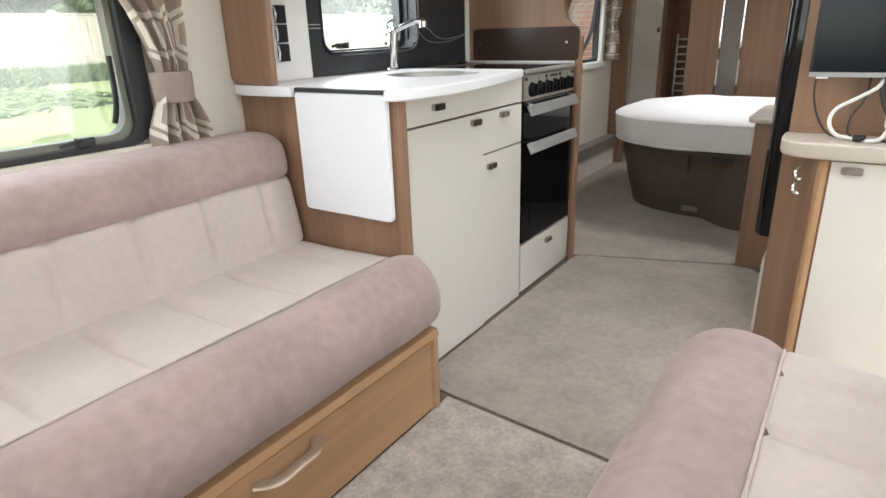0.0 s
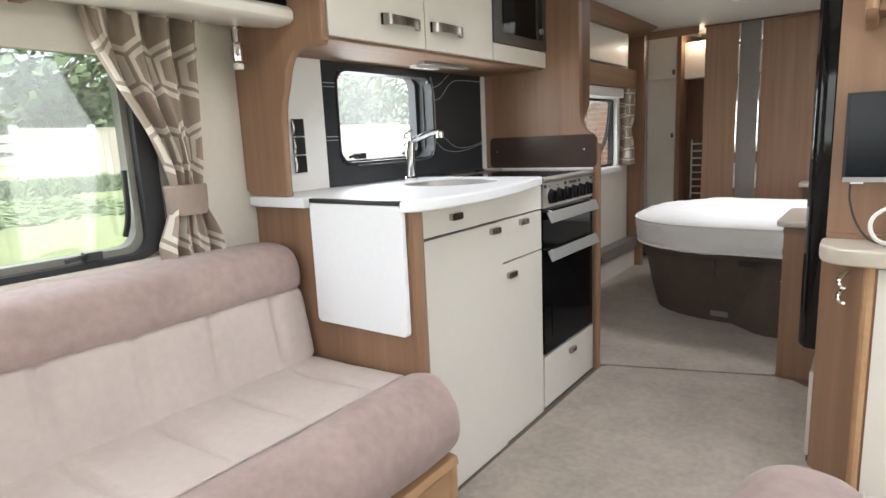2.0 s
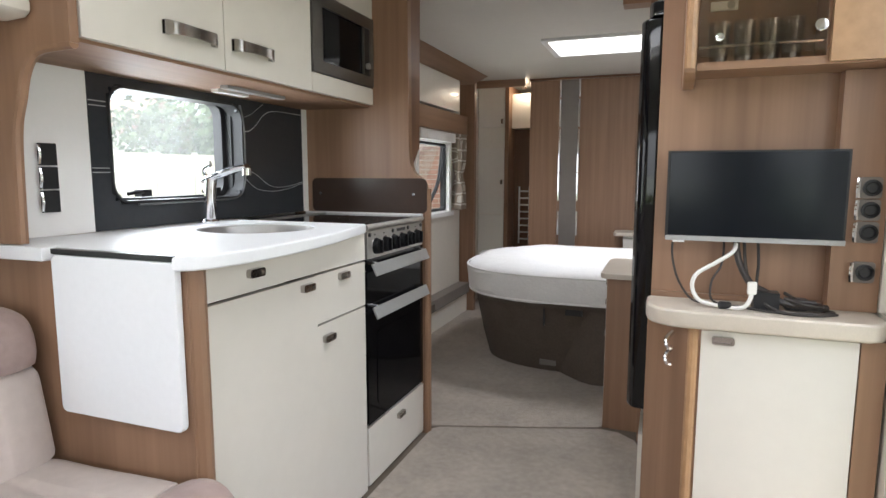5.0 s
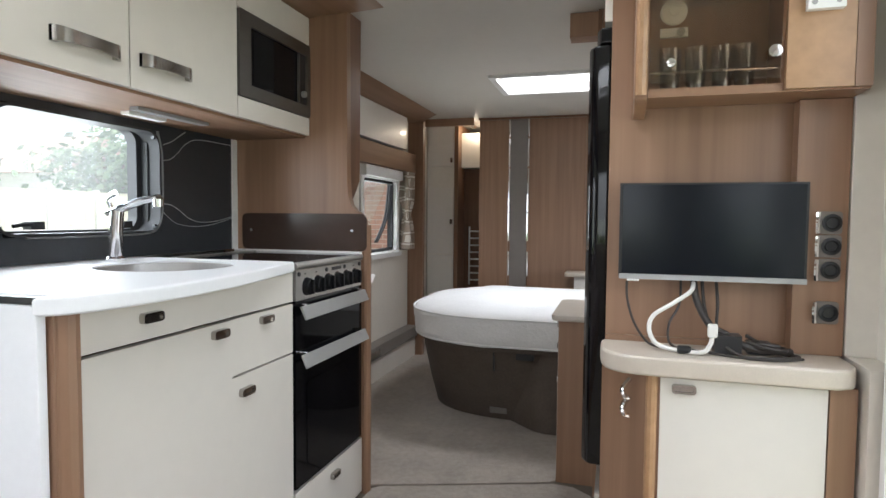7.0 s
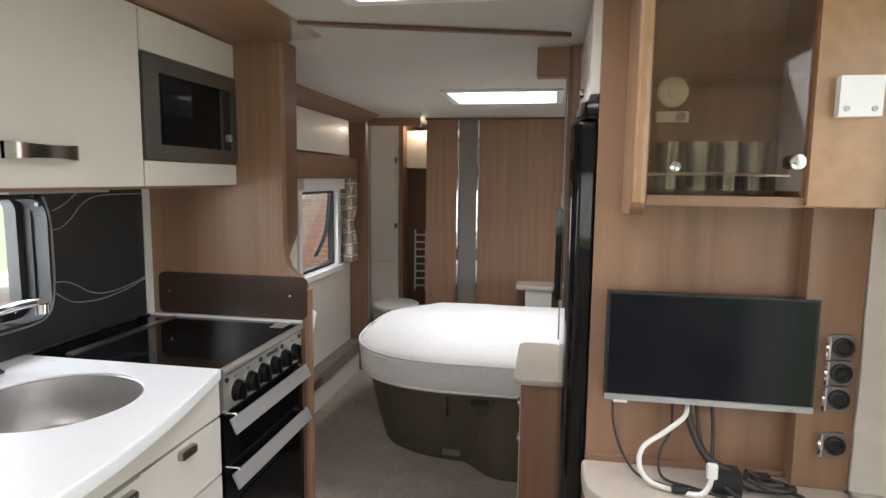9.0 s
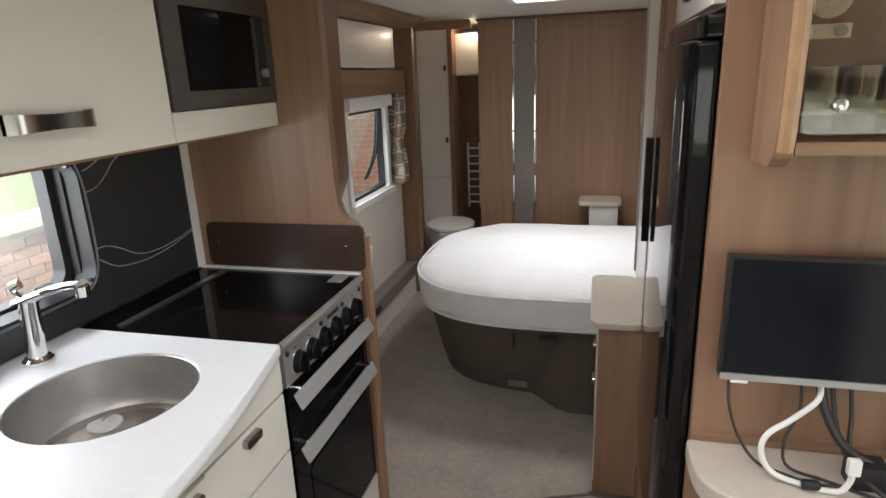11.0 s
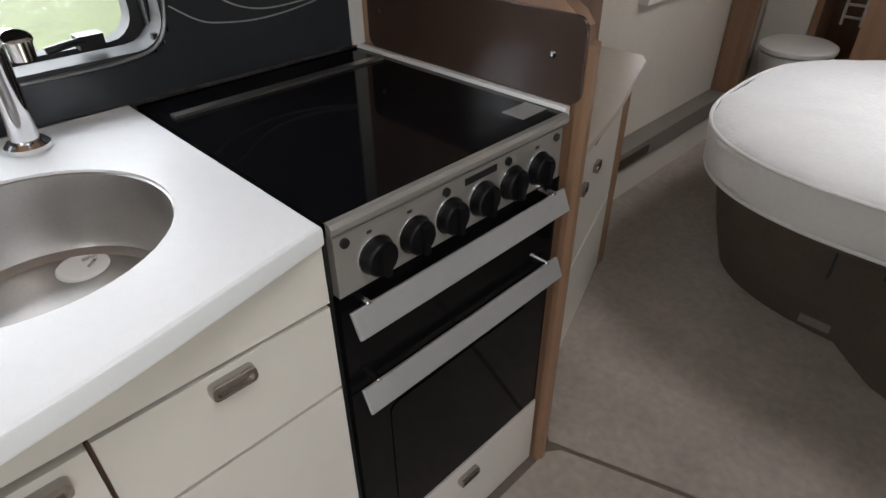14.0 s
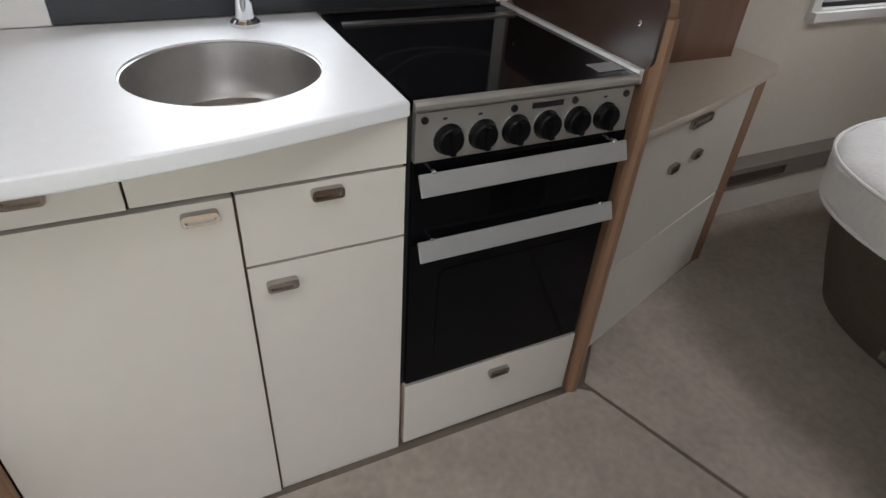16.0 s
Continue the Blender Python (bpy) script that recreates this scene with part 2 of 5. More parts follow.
def curtain_material():
    """Taupe cloth with a pale printed net of elongated hexagons."""
    m = material("hexagon_print_curtain", (0.30, 0.235, 0.185), 0.9, vary=0.08, scale=8, bump=0.2, bump_scale=500, sheen=0.1)
    n, l = m.node_tree.nodes, m.node_tree.links
    b = n["Principled BSDF"]
    src = b.inputs["Base Color"].links[0].from_socket
    uv = n.new("ShaderNodeUVMap")
    uv.uv_map = "cloth"
    mp = n.new("ShaderNodeMapping")
    mp.inputs["Scale"].default_value = (1, 1, 1)
    l.new(uv.outputs[0], mp.inputs["Vector"])
    def vec(op, p, q=None):
        k = n.new("ShaderNodeVectorMath")
        k.operation = op
        for s, value in ((0, p), (1, q)):
            if value is None:
                continue
            if isinstance(value, tuple):
                k.inputs[s].default_value = value
            else:
                l.new(value, k.inputs[s])
        return k.outputs["Value"] if op in ("DOT_PRODUCT", "LENGTH") else k.outputs["Vector"]

    def num(op, p, q):
        k = n.new("ShaderNodeMath")
        k.operation = op
        for s, value in ((0, p), (1, q)):
            if isinstance(value, float):
                k.inputs[s].default_value = value
            else:
                l.new(value, k.inputs[s])
        return k.outputs[0]
    cell, half = (1.0, 1.732, 1.0), (0.5, 0.866, 0.0)
    g1 = vec("SUBTRACT", vec("MODULO", mp.outputs[0], cell), half)
    g2 = vec("SUBTRACT", vec("MODULO", vec("ADD", mp.outputs[0], half), cell), half)
    pick = n.new("ShaderNodeMix")
    pick.data_type = "VECTOR"
    l.new(num("LESS_THAN", vec("LENGTH", g2), vec("LENGTH", g1)), pick.inputs["Factor"])
    l.new(g1, pick.inputs[4])
    l.new(g2, pick.inputs[5])
    g = vec("ABSOLUTE", pick.outputs[1])
    far = num("MAXIMUM", vec("DOT_PRODUCT", g, (1.0, 0.0, 0.0)), vec("DOT_PRODUCT", g, (0.5, 0.866, 0.0)))
    band = num("MULTIPLY", num("GREATER_THAN", far, 0.35), num("LESS_THAN", far, 0.462))
    cm = n.new("ShaderNodeMix")
    cm.data_type = "RGBA"
    cm.inputs["B"].default_value = (0.62, 0.56, 0.48, 1)
    l.new(band, cm.inputs["Factor"])
    l.new(src, cm.inputs["A"])
    l.new(cm.outputs["Result"], b.inputs["Base Color"])
    return m


M["curtain"] = curtain_material()


# ---- building helpers ----
def thing(name, place, label, category, group="", kind=""):
    ob = new(name)
    ob.location = place
    ob.empty_display_size = 0.05
    return tagged(ob, label, category, group, kind)


def mesh_object(name, bm, mat, smooth=True):
    me = bpy.data.meshes.new(name)
    bmesh.ops.recalc_face_normals(bm, faces=bm.faces)
    bm.to_mesh(me)
    bm.free()
    me.materials.append(M[mat])
    if smooth:
        me.shade_smooth()
        me.set_sharp_from_angle(angle=radians(29))
    ob = new(name, me)
    if smooth:
        ob.modifiers.new("flat_faces_stay_flat", "WEIGHTED_NORMAL").keep_sharp = True
    return ob


def part(name, bm, mat, parent, label="", smooth=True):
    """One mesh, in world places, under a thing or under a part of it."""
    ob = mesh_object(name, bm, mat, smooth)
    ob.parent = parent
    if parent.type == "EMPTY":
        ob.matrix_parent_inverse = Matrix.Translation(parent.location).inverted()
    return tagged(ob, label)


def setting(name, bm, mat, label, category, smooth=True):
    return tagged(mesh_object(name, bm, mat, smooth), label, category, "", "structure")


def soften(bm, verts, bev, seg=2, limit=40):
    if bev <= 0:
        return
    edges = {e for v in verts for e in v.link_edges if len(e.link_faces) == 2 and e.calc_face_angle(0) > radians(limit)}
    bmesh.ops.bevel(bm, geom=list(edges), offset=bev, segments=seg, profile=0.5, affect="EDGES", clamp_overlap=True)


def box(x0, x1, y0, y1, z0, z1, bev=0.003, bm=None, seg=2):
    bm = bm or bmesh.new()
    v = [bm.verts.new((x, y, z)) for z in (z0, z1) for y in (y0, y1) for x in (x0, x1)]
    for f in ((0, 2, 3, 1), (4, 5, 7, 6), (0, 1, 5, 4), (2, 6, 7, 3), (0, 4, 6, 2), (1, 3, 7, 5)):
        bm.faces.new([v[i] for i in f])
    soften(bm, v, bev, seg)
    return bm


def put(axis, a, b, c):
    """A point from plane coordinates a, b and height c along the axis."""
    return {"z": (a, b, c), "y": (a, c, b), "x": (c, a, b)}[axis]


def prism(poly, axis, c0, c1, bev=0.0, bm=None, seg=2):
    bm = bm or bmesh.new()
    lo = [bm.verts.new(put(axis, a, b, c0)) for a, b in poly]
    hi = [bm.verts.new(put(axis, a, b, c1)) for a, b in poly]
    n = len(poly)
    bm.faces.new(lo)
    bm.faces.new(list(reversed(hi)))
    for i in range(n):
        j = (i + 1) % n
        bm.faces.new((lo[i], hi[i], hi[j], lo[j]))
    bmesh.ops.recalc_face_normals(bm, faces=bm.faces)
    soften(bm, lo + hi, bev, seg)
    return bm


def rrect(a0, a1, b0, b1, r, n=5):
    pts = []
    for ca, cb, s in ((a1 - r, b1 - r, 0), (a0 + r, b1 - r, 90), (a0 + r, b0 + r, 180), (a1 - r, b0 + r, 270)):
        for i in range(n + 1):
            w = radians(s + 90 * i / n)
            pts.append((ca + r * math.cos(w), cb + r * math.sin(w)))
    return pts


def ring(outer, inner, axis, c0, c1, bm=None):
    """A frame between two outlines with equally many points."""
    bm = bm or bmesh.new()
    rows = [[bm.verts.new(put(axis, a, b, c)) for a, b in o] for o, c in ((outer, c0), (outer, c1), (inner, c1), (inner, c0))]
    n = len(outer)
    for k in range(4):
        p, q = rows[k], rows[(k + 1) % 4]
        for i in range(n):
            j = (i + 1) % n
            bm.faces.new((p[i], p[j], q[j], q[i]))
    bmesh.ops.recalc_face_normals(bm, faces=bm.faces)
    return bm


def smooth_path(pts, steps=8):
    """A curve through the points (Catmull-Rom)."""
    p = [Vector(pts[0])] + [Vector(q) for q in pts] + [Vector(pts[-1])]
    out = []
    for i in range(1, len(p) - 2):
        for s in range(steps):
            t = s / steps
            a, b, c, d = p[i - 1], p[i], p[i + 1], p[i + 2]
            out.append(0.5 * (2 * b + (c - a) * t + (2 * a - 5 * b + 4 * c - d) * t * t + (3 * b - a - 3 * c + d) * t ** 3))
    out.append(p[-2])
    return out


def tube(pts, r, n=8, bm=None, steps=8, squash=1.0):
    bm = bm or bmesh.new()
    path = smooth_path(pts, steps) if steps > 1 else [Vector(p) for p in pts]
    rows, side = [], None
    for i, p in enumerate(path):
        d = (path[min(i + 1, len(path) - 1)] - path[max(i - 1, 0)]).normalized()
        if side is None:
            side = d.cross(Vector((0.3, 0.2, 1))).normalized()
        side = (side - d * side.dot(d)).normalized()
        up = d.cross(side)
        rows.append([bm.verts.new(p + r * (math.cos(w) * side + squash * math.sin(w) * up)) for w in (2 * math.pi * k / n for k in range(n))])
    for a, b in zip(rows, rows[1:]):
        for k in range(n):
            bm.faces.new((a[k], a[(k + 1) % n], b[(k + 1) % n], b[k]))
    bm.faces.new(list(reversed(rows[0])))
    bm.faces.new(rows[-1])
    return bm


def lathe(profile, centre, axis="z", n=24, bm=None, sx=1.0, sy=1.0, sign=1, cap=True):
    """A turned shape: radius and height along the axis."""
    bm = bm or bmesh.new()
    rows = []
    for r, h in profile:
        row = []
        for k in range(n):
            w = 2 * math.pi * k / n
            q = put(axis, r * sx * math.cos(w), r * sy * math.sin(w), sign * h)
            row.append(bm.verts.new(Vector(centre) + Vector(q)))
        rows.append(row)
    for a, b in zip(rows, rows[1:]):
        for k in range(n):
            bm.faces.new((a[k], a[(k + 1) % n], b[(k + 1) % n], b[k]))
    if cap and profile[0][0] > 1e-5:
        bm.faces.new(rows[0])
    if cap and profile[-1][0] > 1e-5:
        bm.faces.new(rows[-1])
    bmesh.ops.remove_doubles(bm, verts=bm.verts, dist=1e-6)
    return bm


def wall_with_holes(axis, c0, c1, a0, a1, b0, b1, holes):
    """A wall slab between c0 and c1 with rectangular holes (a0, a1, b0, b1)."""
    av = sorted({a0, a1, *(h[0] for h in holes), *(h[1] for h in holes)})
    bv = sorted({b0, b1, *(h[2] for h in holes), *(h[3] for h in holes)})
    solid = lambda i, j: 0 <= i < len(av) - 1 and 0 <= j < len(bv) - 1 and not any(
        h[0] <= (av[i] + av[i + 1]) / 2 <= h[1] and h[2] <= (bv[j] + bv[j + 1]) / 2 <= h[3] for h in holes)
    bm, seen = bmesh.new(), {}

    def v(i, j, c):
        if (i, j, c) not in seen:
            seen[i, j, c] = bm.verts.new(put(axis, av[i], bv[j], c))
        return seen[i, j, c]
    for i in range(len(av) - 1):
        for j in range(len(bv) - 1):
            if not solid(i, j):
                continue
            for c in (c0, c1):
                bm.faces.new((v(i, j, c), v(i + 1, j, c), v(i + 1, j + 1, c), v(i, j + 1, c)))
            for di, dj, p, q in ((-1, 0, (i, j), (i, j + 1)), (1, 0, (i + 1, j), (i + 1, j + 1)), (0, -1, (i, j), (i + 1, j)), (0, 1, (i, j + 1), (i + 1, j + 1))):
                if not solid(i + di, j + dj):
                    bm.faces.new((v(*p, c0), v(*q, c0), v(*q, c1), v(*p, c1)))
    return bm


def small_handle(parent, centre, out, along, w=0.058, h=0.022):
    """A pewter cup handle: a rounded bar with a recessed middle, facing along out."""
    out, along = Vector(out), Vector(along)
    up = out.cross(along)
    bm = bmesh.new()
    for scale, d0, d1 in ((1.0, 0.0, 0.011),):
        outer = rrect(-w / 2, w / 2, -h / 2, h / 2, h * 0.32, 3)
        inner = rrect(-w / 2 + 0.006, w / 2 - 0.006, -h / 2 + 0.005, h / 2 - 0.005, h * 0.2, 3)
        rows = []
        for o, d in ((outer, 0.0), (outer, 0.010), ([(a * 0.97, b * 0.94) for a, b in outer], 0.013), (inner, 0.013), (inner, 0.009)):
            rows.append([bm.verts.new(Vector(centre) + along * a + up * b + out * d) for a, b in o])
        for p, q in zip(rows, rows[1:]):
            for i in range(len(p)):
                j = (i + 1) % len(p)
                bm.faces.new((p[i], p[j], q[j], q[i]))
        bm.faces.new(rows[-1])
        bm.faces.new(rows[0])
    return part("handle", bm, "pewter", parent, "small pewter cup handle")


def bow_handle(parent, centre, length, out=(1, 0, 0), along=(0, 1, 0)):
    """An arched flat pull handle with two feet."""
    c, o, a = Vector(centre), Vector(out), Vector(along)
    up = o.cross(a)
    bm = bmesh.new()
    rows = []
    n = 14
    for i in range(n + 1):
        s = -1 + 2 * i / n
        reach = 0.006 + 0.022 * (1 - s * s) ** 0.5 if abs(s) < 1 else 0.006
        half = 0.017 - 0.004 * (1 - s * s)
        p = c + a * (s * length / 2) + o * reach
        rows.append([bm.verts.new(p + up * half + o * 0.004), bm.verts.new(p - up * half + o * 0.004),
                     bm.verts.new(p - up * half - o * 0.004), bm.verts.new(p + up * half - o * 0.004)])
    for p, q in zip(rows, rows[1:]):
        for k in range(4):
            bm.faces.new((p[k], p[(k + 1) % 4], q[(k + 1) % 4], q[k]))
    bm.faces.new(rows[0])
    bm.faces.new(rows[-1])
    for s in (-1, 1):
        q = c + a * (s * (length / 2 - 0.008))
        lo, hi = q - a * 0.008 - up * 0.016, q + a * 0.008 + up * 0.016 + o * 0.01
        box(min(lo.x, hi.x), max(lo.x, hi.x), min(lo.y, hi.y), max(lo.y, hi.y), min(lo.z, hi.z), max(lo.z, hi.z), 0.002, bm)
    return part("handle", bm, "pewter", parent, "arched pewter bow handle")


# ---- structure ----
XW, XE, YS, YN, ZC = -1.53, 0.66, -1.70, 6.05, 1.858
LW = (-0.75, 0.775, 0.818, 1.372)
KW = (1.45, 2.036, 1.008, 1.378)
BW = (3.86, 4.45, 0.832, 1.335)
setting("floor", box(XW - 0.04, XE + 0.04, YS - 0.04, YN + 0.04, -0.06, 0.0, 0), "binding", "dark brown bare floor under the carpets", "floor")
setting("wall_west", wall_with_holes("x", XW - 0.04, XW, YS, YN, -0.545, ZC + 0.04, [LW, KW, BW]), "wall", "cream vinyl-faced caravan side wall", "wall", False)
setting("wall_east", wall_with_holes("x", XE, XE + 0.04, YS, YN, -0.545, ZC + 0.04, [(-0.75, 0.85, 0.83, 1.40), (1.18, 1.80, 0.0, 1.80)]), "wall", "cream vinyl-faced wall with the entrance door opening", "wall", False)
setting("wall_south", wall_with_holes("y", YS - 0.04, YS, XW - 0.04, XE + 0.04, -0.545, ZC + 0.04, [(-1.25, 0.35, 0.85, 1.5)]), "wall", "cream front wall with a wide window", "wall", False)
setting("wall_north", box(XW - 0.04, XE + 0.04, YN, YN + 0.04, -0.545, ZC + 0.04, 0), "wall", "cream rear wall of the washroom", "wall")
BR = (-0.645, -0.088, 3.65, 4.09)
KR = (-0.59, -0.13, 1.62, 2.10)
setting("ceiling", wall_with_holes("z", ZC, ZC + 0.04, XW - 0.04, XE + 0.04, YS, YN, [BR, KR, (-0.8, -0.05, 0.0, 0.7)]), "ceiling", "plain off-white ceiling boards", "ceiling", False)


def carpet(name, poly, mat, label):
    bm = prism(poly, "z", 0.0005, 0.007, 0.003)
    return tagged(mesh_object(name, bm, mat), label, "carpet", "", "structure")


carpet("carpet_lounge", [(-0.745, YS + 0.01), (0.64, YS + 0.01), (0.64, 1.078), (-0.745, 1.160)], "carpet_deep", "beige deep-pile carpet between the sofas")
carpet("carpet_kitchen", [(-0.885, 1.184), (0.64, 1.092), (0.64, 1.86), (0.09, 1.88), (-0.015, 2.06), (-0.02, 2.60), (-0.05, 2.69), (-0.12, 2.748), (-0.20, 2.757), (-0.50, 2.652), (-0.86, 2.532), (-0.885, 2.50)], "carpet", "beige carpet piece in the kitchen aisle, bound edge")
carpet("carpet_bedroom", [(-0.90, 2.532), (-0.505, 2.664), (-0.215, 2.768), (-0.195, 2.79), (-0.195, 3.4), (0.6, 3.4), (0.6, 4.96), (-1.05, 4.96), (-1.05, 5.9), (-1.52, 5.9), (-1.52, 3.35), (-1.26, 3.35), (-1.05, 2.68)], "carpet", "beige carpet piece round the bed")


def rooflight(name, r, label):
    t = thing(name, ((r[0] + r[1]) / 2, (r[2] + r[3]) / 2, ZC), label, "rooflight")
    o, i = rrect(r[0] - 0.03, r[1] + 0.03, r[2] - 0.03, r[3] + 0.03, 0.02), rrect(r[0] + 0.005, r[1] - 0.005, r[2] + 0.005, r[3] - 0.005, 0.015)
    part("frame", ring(o, i, "z", ZC - 0.014, ZC + 0.05), "white", t, "white plastic frame")
    part("pane", box(r[0], r[1], r[2], r[3], ZC + 0.042, ZC + 0.048, 0), "frosted", t, "frosted bright rooflight pane")


rooflight("rooflight", BR, "bright frosted rooflight in the bedroom ceiling")
rooflight("rooflight", KR, "frosted rooflight over the kitchen aisle")
# unseen opening, added to go with the lounge's overhead lamp
rooflight("rooflight", (-0.8, -0.05, 0.0, 0.7), "unseen frosted rooflight added over the lounge for light")


def side_window(name, w, label, x=XW, colour="rubber", sign=1, open_angle=0, border=0.05, radius=0.05, low=None, seal="rubber"):
    """A caravan window: rounded frame with a seal inside, acrylic pane outside."""
    y0, y1, z0, z1 = w
    t = thing(name, (x, (y0 + y1) / 2, z0), label, "window", "", "structure")
    o = rrect(y0 - border, y1 + border, z0 - (border if low is None else low), z1 + border, radius + border * 0.6)
    i = rrect(y0 + 0.004, y1 - 0.004, z0 + 0.004, z1 - 0.004, radius)
    part("window_frame", ring(o, i, "x", x - 0.045 * sign, x + 0.016 * sign), colour, t)
    i2 = rrect(y0 + 0.022, y1 - 0.022, z0 + 0.022, z1 - 0.022, radius)
    part("seal", ring(i, i2, "x", x - 0.05 * sign, x - 0.012 * sign), seal, t, "rubber seal round the pane")
    bm = box(x - 0.056 * sign, x - 0.050 * sign, y0 - 0.02, y1 + 0.02, z0 - 0.02, z1 + 0.02, 0)
    if open_angle:
        bmesh.ops.rotate(bm, verts=bm.verts, cent=(x, y0, z1 + 0.02), matrix=Matrix.Rotation(radians(open_angle), 3, "Y"))
    p = part("pane", bm, "glass", t, "clear acrylic pane")
    p.visible_shadow = False
    return t


W1 = side_window("window_1", LW, "wide lounge window with a black frame and grey seal", low=0.012, seal="seal_grey")
part("window_sill", box(XW + 0.001, XW + 0.022, LW[0] - 0.05, LW[1] + 0.06, LW[2] - 0.052, LW[2] - 0.014, 0.006), "white", W1, "white moulded window ledge")
W2 = side_window("window_2", KW, "kitchen window in a black surround", x=XW + 0.012, border=0.0, radius=0.045)
W3 = side_window("window_3", BW, "bedroom window, pane propped open outwards", colour="white", open_angle=24, border=0.04, radius=0.02)
side_window("window_4", (-0.75, 0.85, 0.83, 1.40), "lounge window over the second sofa", x=XE, sign=-1)


def catch(parent, x, y, z):
    bm = box(x, x + 0.03, y - 0.02, y + 0.02, z, z + 0.022, 0.006)
    tube([(x + 0.02, y, z + 0.012), (x + 0.03, y - 0.03, z + 0.015), (x + 0.03, y - 0.07, z + 0.01)], 0.006, bm=bm)
    part("catch", bm, "black", parent, "black window catch")


catch(W1, XW - 0.005, 0.62, 0.826)
catch(W1, XW - 0.005, -0.1, 0.826)
catch(W2, XW + 0.012, 1.62, 1.034)
catch(W2, XW + 0.012, 1.93, 1.034)
part("stay", tube([(XW, 0.735, 1.05), (XW - 0.01, 0.735, 0.93), (XW - 0.03, 0.73, 0.87)], 0.008), "black", W1, "black window stay")
for yy in (4.37, 4.41):
    part("stay", tube([(XW - 0.02, yy, 1.30), (XW - 0.05, yy, 1.06), (XW - 0.12, yy - 0.01, 0.89)], 0.008), "black", W3, "black window stay")
part("blind_cassette", box(XW, XW + 0.05, 3.82, 4.49, 1.34, 1.408, 0.012), "white", W3, "cream blind cassette")
part("window_sill", box(XW, XW + 0.04, 3.82, 4.49, 0.797, 0.830, 0.008), "white", W3)
part("window_sill", box(XW, XW + 0.03, -0.9, 0.80, 0.768, 0.805, 0.008), "wall", W1, "cream window sill")
part("blind_cassette", box(XW, XW + 0.017, -0.9, 0.84, 1.345, 1.425, 0.006), "wall", W1, "cream blind cassette")

# entrance door frame
D1 = thing("door_1", (XE, 1.5, 0), "white aluminium entrance door frame, door folded back outside", "door", "", "structure")
for y0, y1 in ((1.155, 1.195), (1.785, 1.835)):
    bm = box(XE - 0.075, XE + 0.05, y0, y1, 0, 1.835, 0.006)
    box(XE - 0.09, XE - 0.075, y0 + 0.012, y1 - 0.012, 0, 1.835, 0.004, bm)
    part("door_jamb", bm, "white", D1)
part("door_head", box(XE - 0.045, XE + 0.05, 1.195, 1.785, 1.785, 1.835, 0.006), "white", D1)
part("door_leaf", box(XE + 0.06, XE + 0.68, 1.86, 1.90, -0.02, 1.78, 0.012), "white", D1, "white door leaf standing open outside")

# ---- kitchen ----
ZT = 0.942
KX = -1.46
FX = -0.903
XOUT, YUP = (1, 0, 0), (0, 1, 0)


def fronted(name, place, label):
    return thing(name, place, label, "cabinet", "kitchen base cabinets")


def front(parent, name, y0, y1, z0, z1, handle_y=None, handle_z=None, x=FX, mat="cream", label=""):
    p = part(name, box(x - 0.018, x, y0, y1, z0, z1, 0.0025), mat, parent, label)
    if handle_y is not None:
        small_handle(p, (x, handle_y, handle_z), XOUT, YUP)
    return p


EDGE = [(-0.898, 1.948, 0), (-0.870, 1.82, 0), (-0.837, 1.66, 0), (-0.816, 1.5, 0), (-0.810, 1.39, 0), (-0.813, 1.28, 0), (-0.827, 1.185, 0), (-0.848, 1.128, 0), (-0.882, 1.104, 0)]


c = fronted("sink_cabinet", (-1.2, 1.4, 0), "cream gloss base cabinet under the sink, walnut end panel")
part("body", box(XW + 0.002, FX - 0.02, 1.169, 1.644, 0.0, 0.80, 0.001), "dark_wood", c)
bm = prism([(XW + 0.002, 0.0), (-0.882, 0.0), (-0.882, 0.909), (XW + 0.002, 0.909)], "y", 1.141, 1.166, 0.003)
part("end_panel", bm, "wood", c, "walnut laminate end panel")
part("corner_post", tube([(-0.892, 1.168, 0.0), (-0.892, 1.168, 0.45), (-0.892, 1.168, 0.909)], 0.026, 12), "wood", c, "rounded walnut corner post")
front(c, "drawer_front", 1.197, 1.4945, 0.822, 0.909, 1.374, 0.867, x=FX + 0.004)
front(c, "door", 1.197, 1.6445, 0.006, 0.815, 1.592, 0.791, x=FX + 0.006)
c = fronted("drawer_cabinet", (-1.2, 1.79, 0), "cream gloss base cabinet with a drawer over a door")
part("body", box(XW + 0.002, FX - 0.02, 1.646, 1.947, 0.0, 0.80, 0.001), "dark_wood", c)
front(c, "fascia", 1.4985, 1.946, 0.822, 0.909)
front(c, "drawer_front", 1.650, 1.945, 0.670, 0.815, 1.800, 0.793)
front(c, "door", 1.650, 1.945, 0.006, 0.664, 1.707, 0.619)
c = fronted("plinth_drawer", (-1.2, 2.2, 0), "low cream gloss drawer under the cooker")
part("body", box(-1.45, FX - 0.02, 1.952, 2.455, 0.0, 0.228, 0.001), "dark_wood", c)
front(c, "drawer_front", 1.958, 2.452, 0.016, 0.226, 2.217, 0.182)


